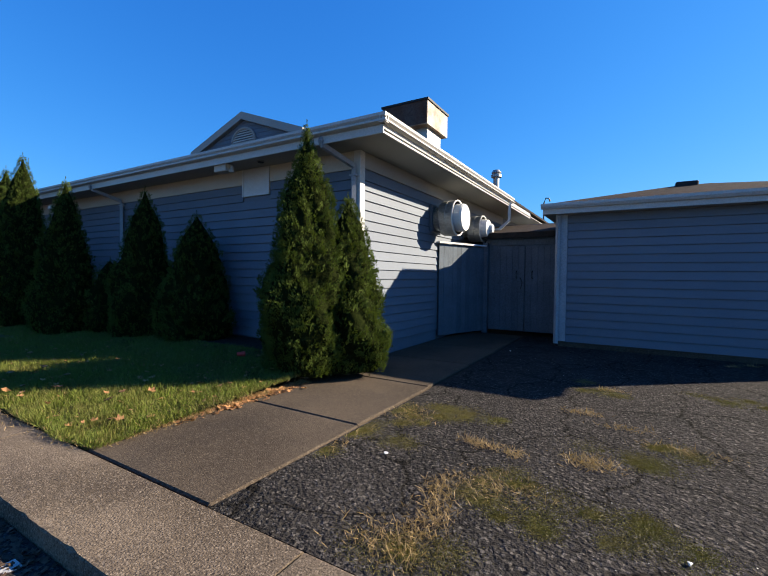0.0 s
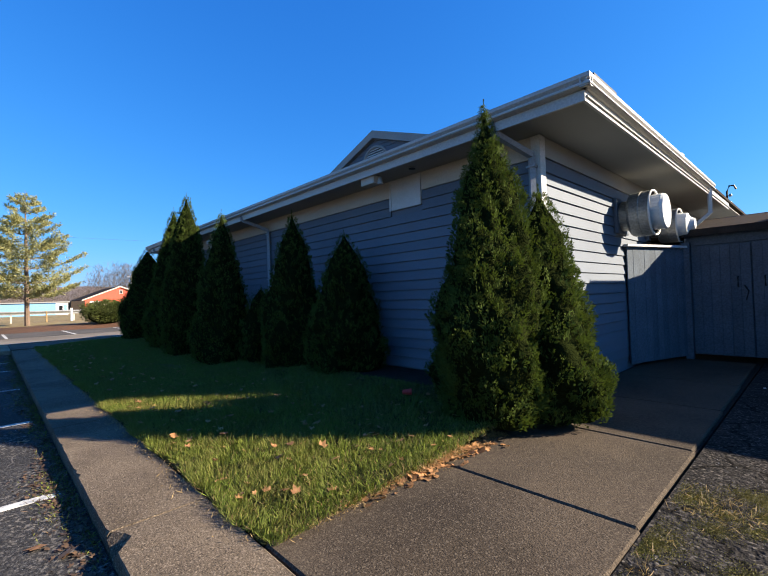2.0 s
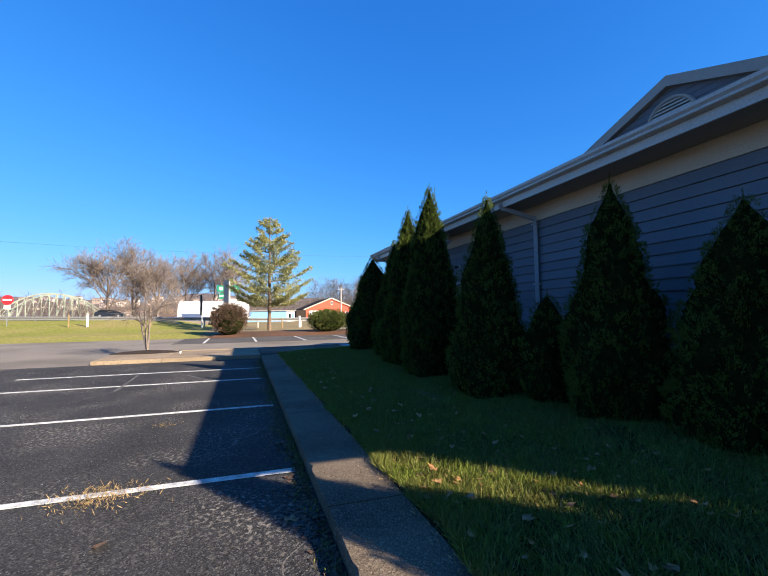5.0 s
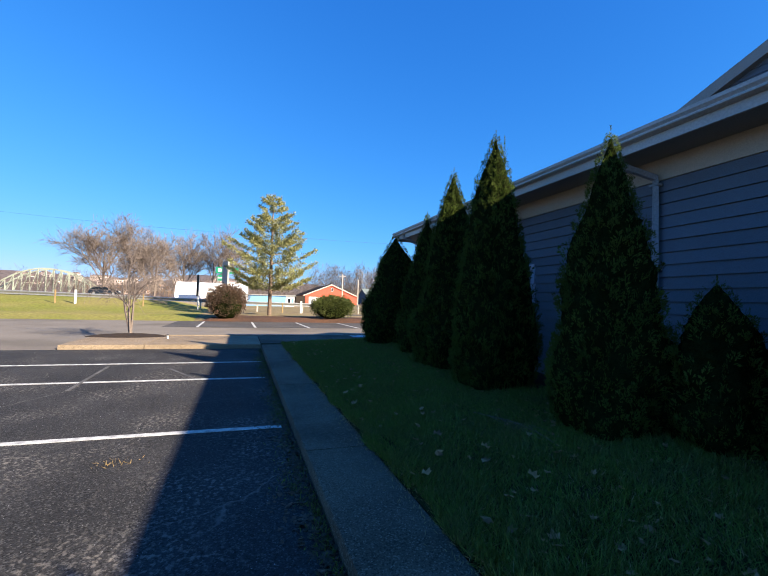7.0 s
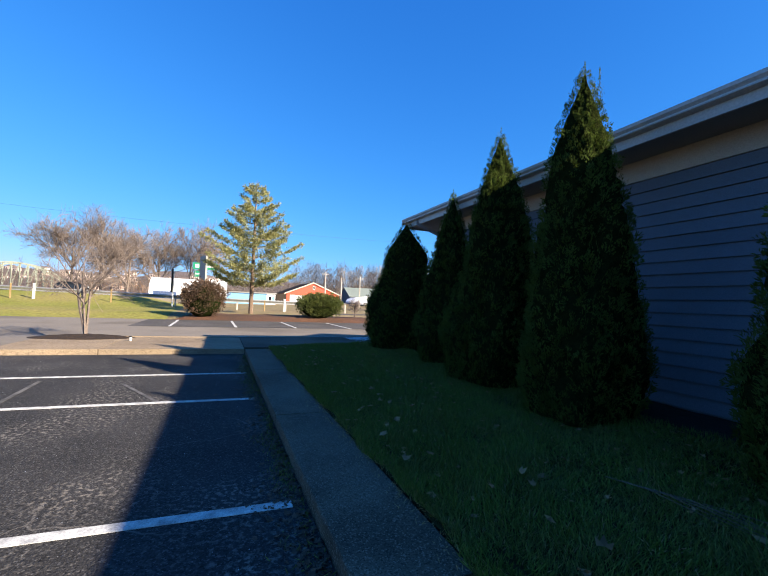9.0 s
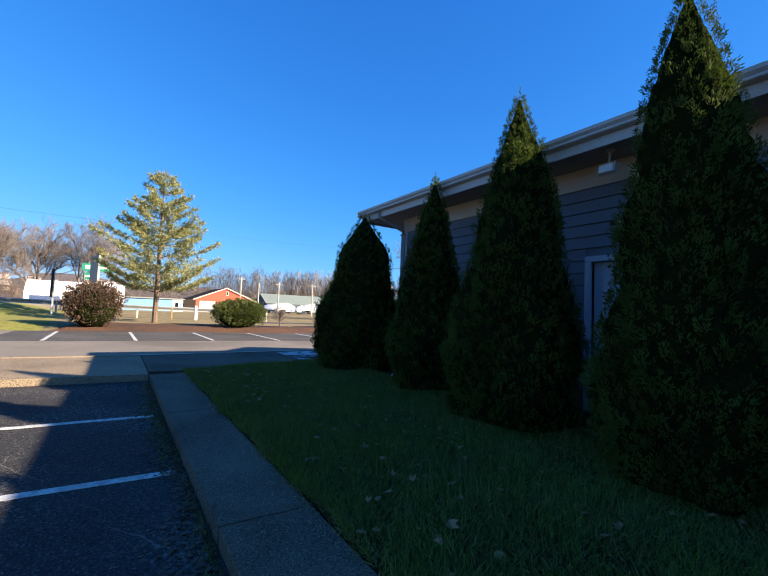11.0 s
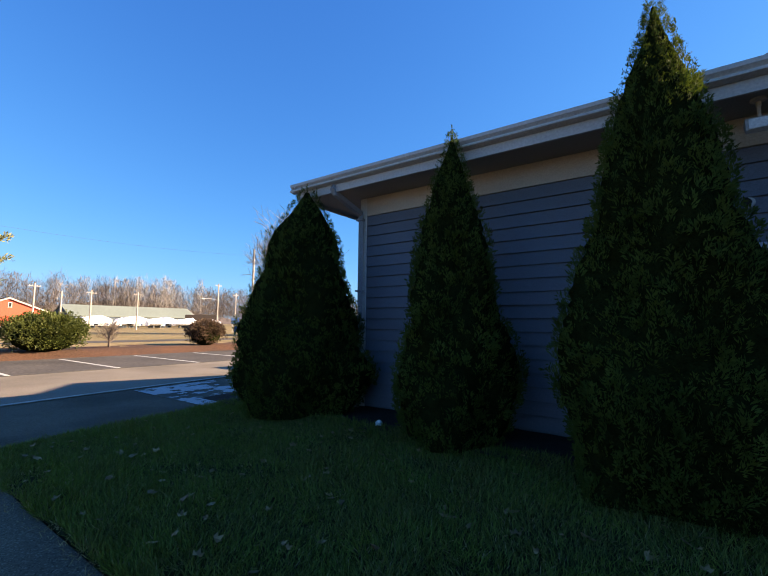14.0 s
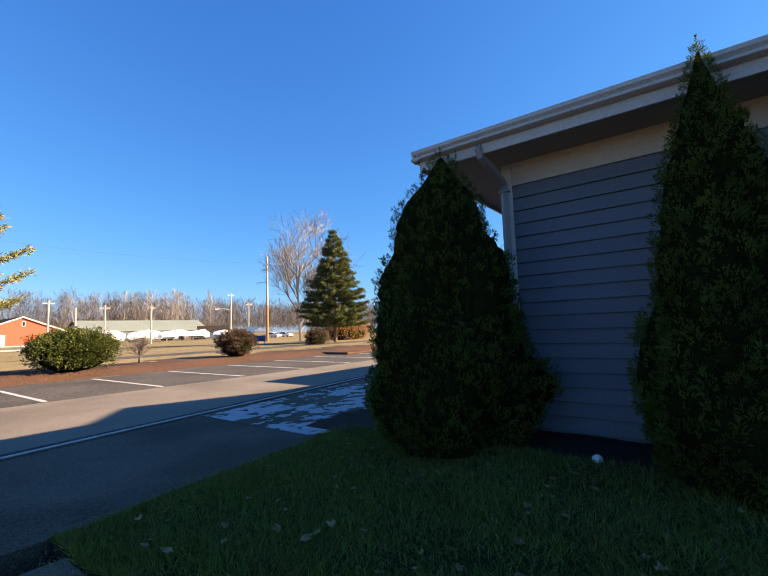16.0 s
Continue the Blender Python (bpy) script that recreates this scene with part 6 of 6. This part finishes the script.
# ---- walk slabs ----
def kerb_slab(parent, x0, x1, y0, y1, z0, seed):
    """A slab with a chipped, uneven kerb edge."""
    rnd = random.Random(seed)
    bm = bmesh.new()
    n = max(4, int((x1 - x0) / 0.07))
    rows = []
    for k in range(n + 1):
        x = x0 + 0.008 + (x1 - x0 - 0.016) * k / n
        c = rnd.uniform(0.006, 0.011) + (rnd.uniform(0.0, 0.025) if rnd.random() < 0.06 else 0)
        c += 0.11 * max(0.0, 1 - abs(x + 4.72) / 0.16)  # the broken corner at one joint
        rows.append([bm.verts.new(v) for v in ((x, y0 + 0.004 + rnd.uniform(0, 0.006), z0), (x, y0 + rnd.uniform(0, 0.008), -c - 0.005), (x, y0 + c, -rnd.uniform(0, 0.004)), (x, y1 - 0.02, 0.0), (x, y1 - 0.008, -0.01), (x, y1 - 0.008, z0))])
    for a, b in zip(rows, rows[1:]):
        for i in range(5):
            bm.faces.new((a[i], a[i + 1], b[i + 1], b[i]))
    bm.faces.new(rows[0])
    bm.faces.new(rows[-1][::-1])
    return part("slab", bm, "concrete", parent)


def slab(parent, x0, x1, y0, y1, z0, z1, mat="concrete", gap=0.008):
    return part("slab", boxed(x0 + gap, x1 - gap, y0 + gap, y1 - gap, z0, z1, bevel=0.012), mat, parent)


walk_way = tagged(new("pavement"), "narrow tan concrete walk with a kerb edge", "pavement", kind="structure")
xs = [-20.12, -16.97, -13.94, -10.91, -7.88, -4.85, -1.82, 1.2, 4.3, 7.3, 10.4, 14]
for a, b in zip(xs, xs[1:]):
    kerb_slab(walk_way, a, b, 1.2, 1.81, -0.35, int(a * 10))
apron = tagged(new("apron"), "weathered concrete apron towards the gate", "pavement", kind="structure")
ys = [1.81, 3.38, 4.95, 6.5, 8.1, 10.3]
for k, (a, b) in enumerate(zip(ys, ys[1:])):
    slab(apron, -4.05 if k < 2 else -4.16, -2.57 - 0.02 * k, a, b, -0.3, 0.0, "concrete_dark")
cross = tagged(new("cross_walk"), "wide concrete walk past the house end", "pavement", kind="structure")


def west_edge(y):
    return -23.35 - 0.135 * (y - 1.0) if y > 1 else -23.3


for y0, y1 in ((-3.9, -1.9), (-1.9, 1.2), (1.2, 4.7), (4.7, 8.2), (8.2, 11.8), (11.8, 16)):
    east = -20.14 if y1 < 4 else -20.5
    bm = bmesh.new()
    prism(bm, [(west_edge(y0) + 0.14, y0 + 0.01), (east, y0 + 0.01), (east, y1 - 0.01), (west_edge(y1) + 0.14, y1 - 0.01)], "z", -0.35, 0.0)
    # sun and shade are split by slab: darker copy beyond y = 1
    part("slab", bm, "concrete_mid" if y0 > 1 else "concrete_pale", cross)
for y0, y1 in ((-3.9, 1.0), (1.0, 4.0), (4.0, 7.0), (7.0, 10.0), (10.0, 16)):
    # the inner kerb strip takes the darkened shade copy as well
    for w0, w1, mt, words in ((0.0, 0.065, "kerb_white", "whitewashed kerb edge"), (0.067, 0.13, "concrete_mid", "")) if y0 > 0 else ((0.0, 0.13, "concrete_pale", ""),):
        bm = bmesh.new()
        prism(bm, [(west_edge(y0) + w0, y0 + 0.006), (west_edge(y0) + w1, y0 + 0.006), (west_edge(y1) + w1, y1 - 0.006), (west_edge(y1) + w0, y1 - 0.006)], "z", -0.35, 0.02 if w0 == 0 else 0.012)
        part("kerb_stone", bm, mt, cross, words)

# added dark sheet that deepens the eave shadow on the pale drive
bm = bmesh.new()
prism(bm, [(west_edge(1.0) - 0.8, 1.02), (west_edge(1.0) - 0.005, 1.02), (west_edge(16) - 0.005, 16), (west_edge(16) - 0.8, 16)], "z", -0.116, -0.112)
structure("gutter_strip", bm, "asphalt", "dark strip along the drive kerb that deepens the eave shadow", "asphalt")

# ---- painted stall lines ----
for name, x, n in (("stall_line", -6.08, 1), ("stall_line", -9.02, 1), ("stall_line", -12.1, 1), ("stall_line", -15.27, 1), ("stall_line", -17.35, 1), ("stall_line", -3.1, 1), ("stall_line", -0.1, 1)):
    bm = boxed(x - 0.05, x + 0.05, -4.6, 1.1, -0.118, -0.114)
    structure(name, bm, "line", "worn white painted stall line", "line")
for (x0, y0), (x1, y1) in (((-17.0, -1.95), (-14.6, -1.86)), ((-16.6, -0.78), (-15.32, -0.16))):
    bm = bmesh.new()
    prism(bm, [(x0, y0), (x1, y1), (x1, y1 + 0.06), (x0, y0 + 0.06)], "z", -0.1165, -0.1135)
    structure("hatch_line", bm, "asphalt_worn", "faded white diagonal line across a stall", "line")
for k in range(9):
    y = -1.5 + 2.75 * k
    bm = bmesh.new()
    prism(bm, [(-29.5, y), (-29.5, y + 0.12), (-34.6, y + 0.04), (-34.6, y - 0.08)], "z", -0.107, -0.103)
    structure("stall_line", bm, "line", "white painted stall line at the far lot", "line")
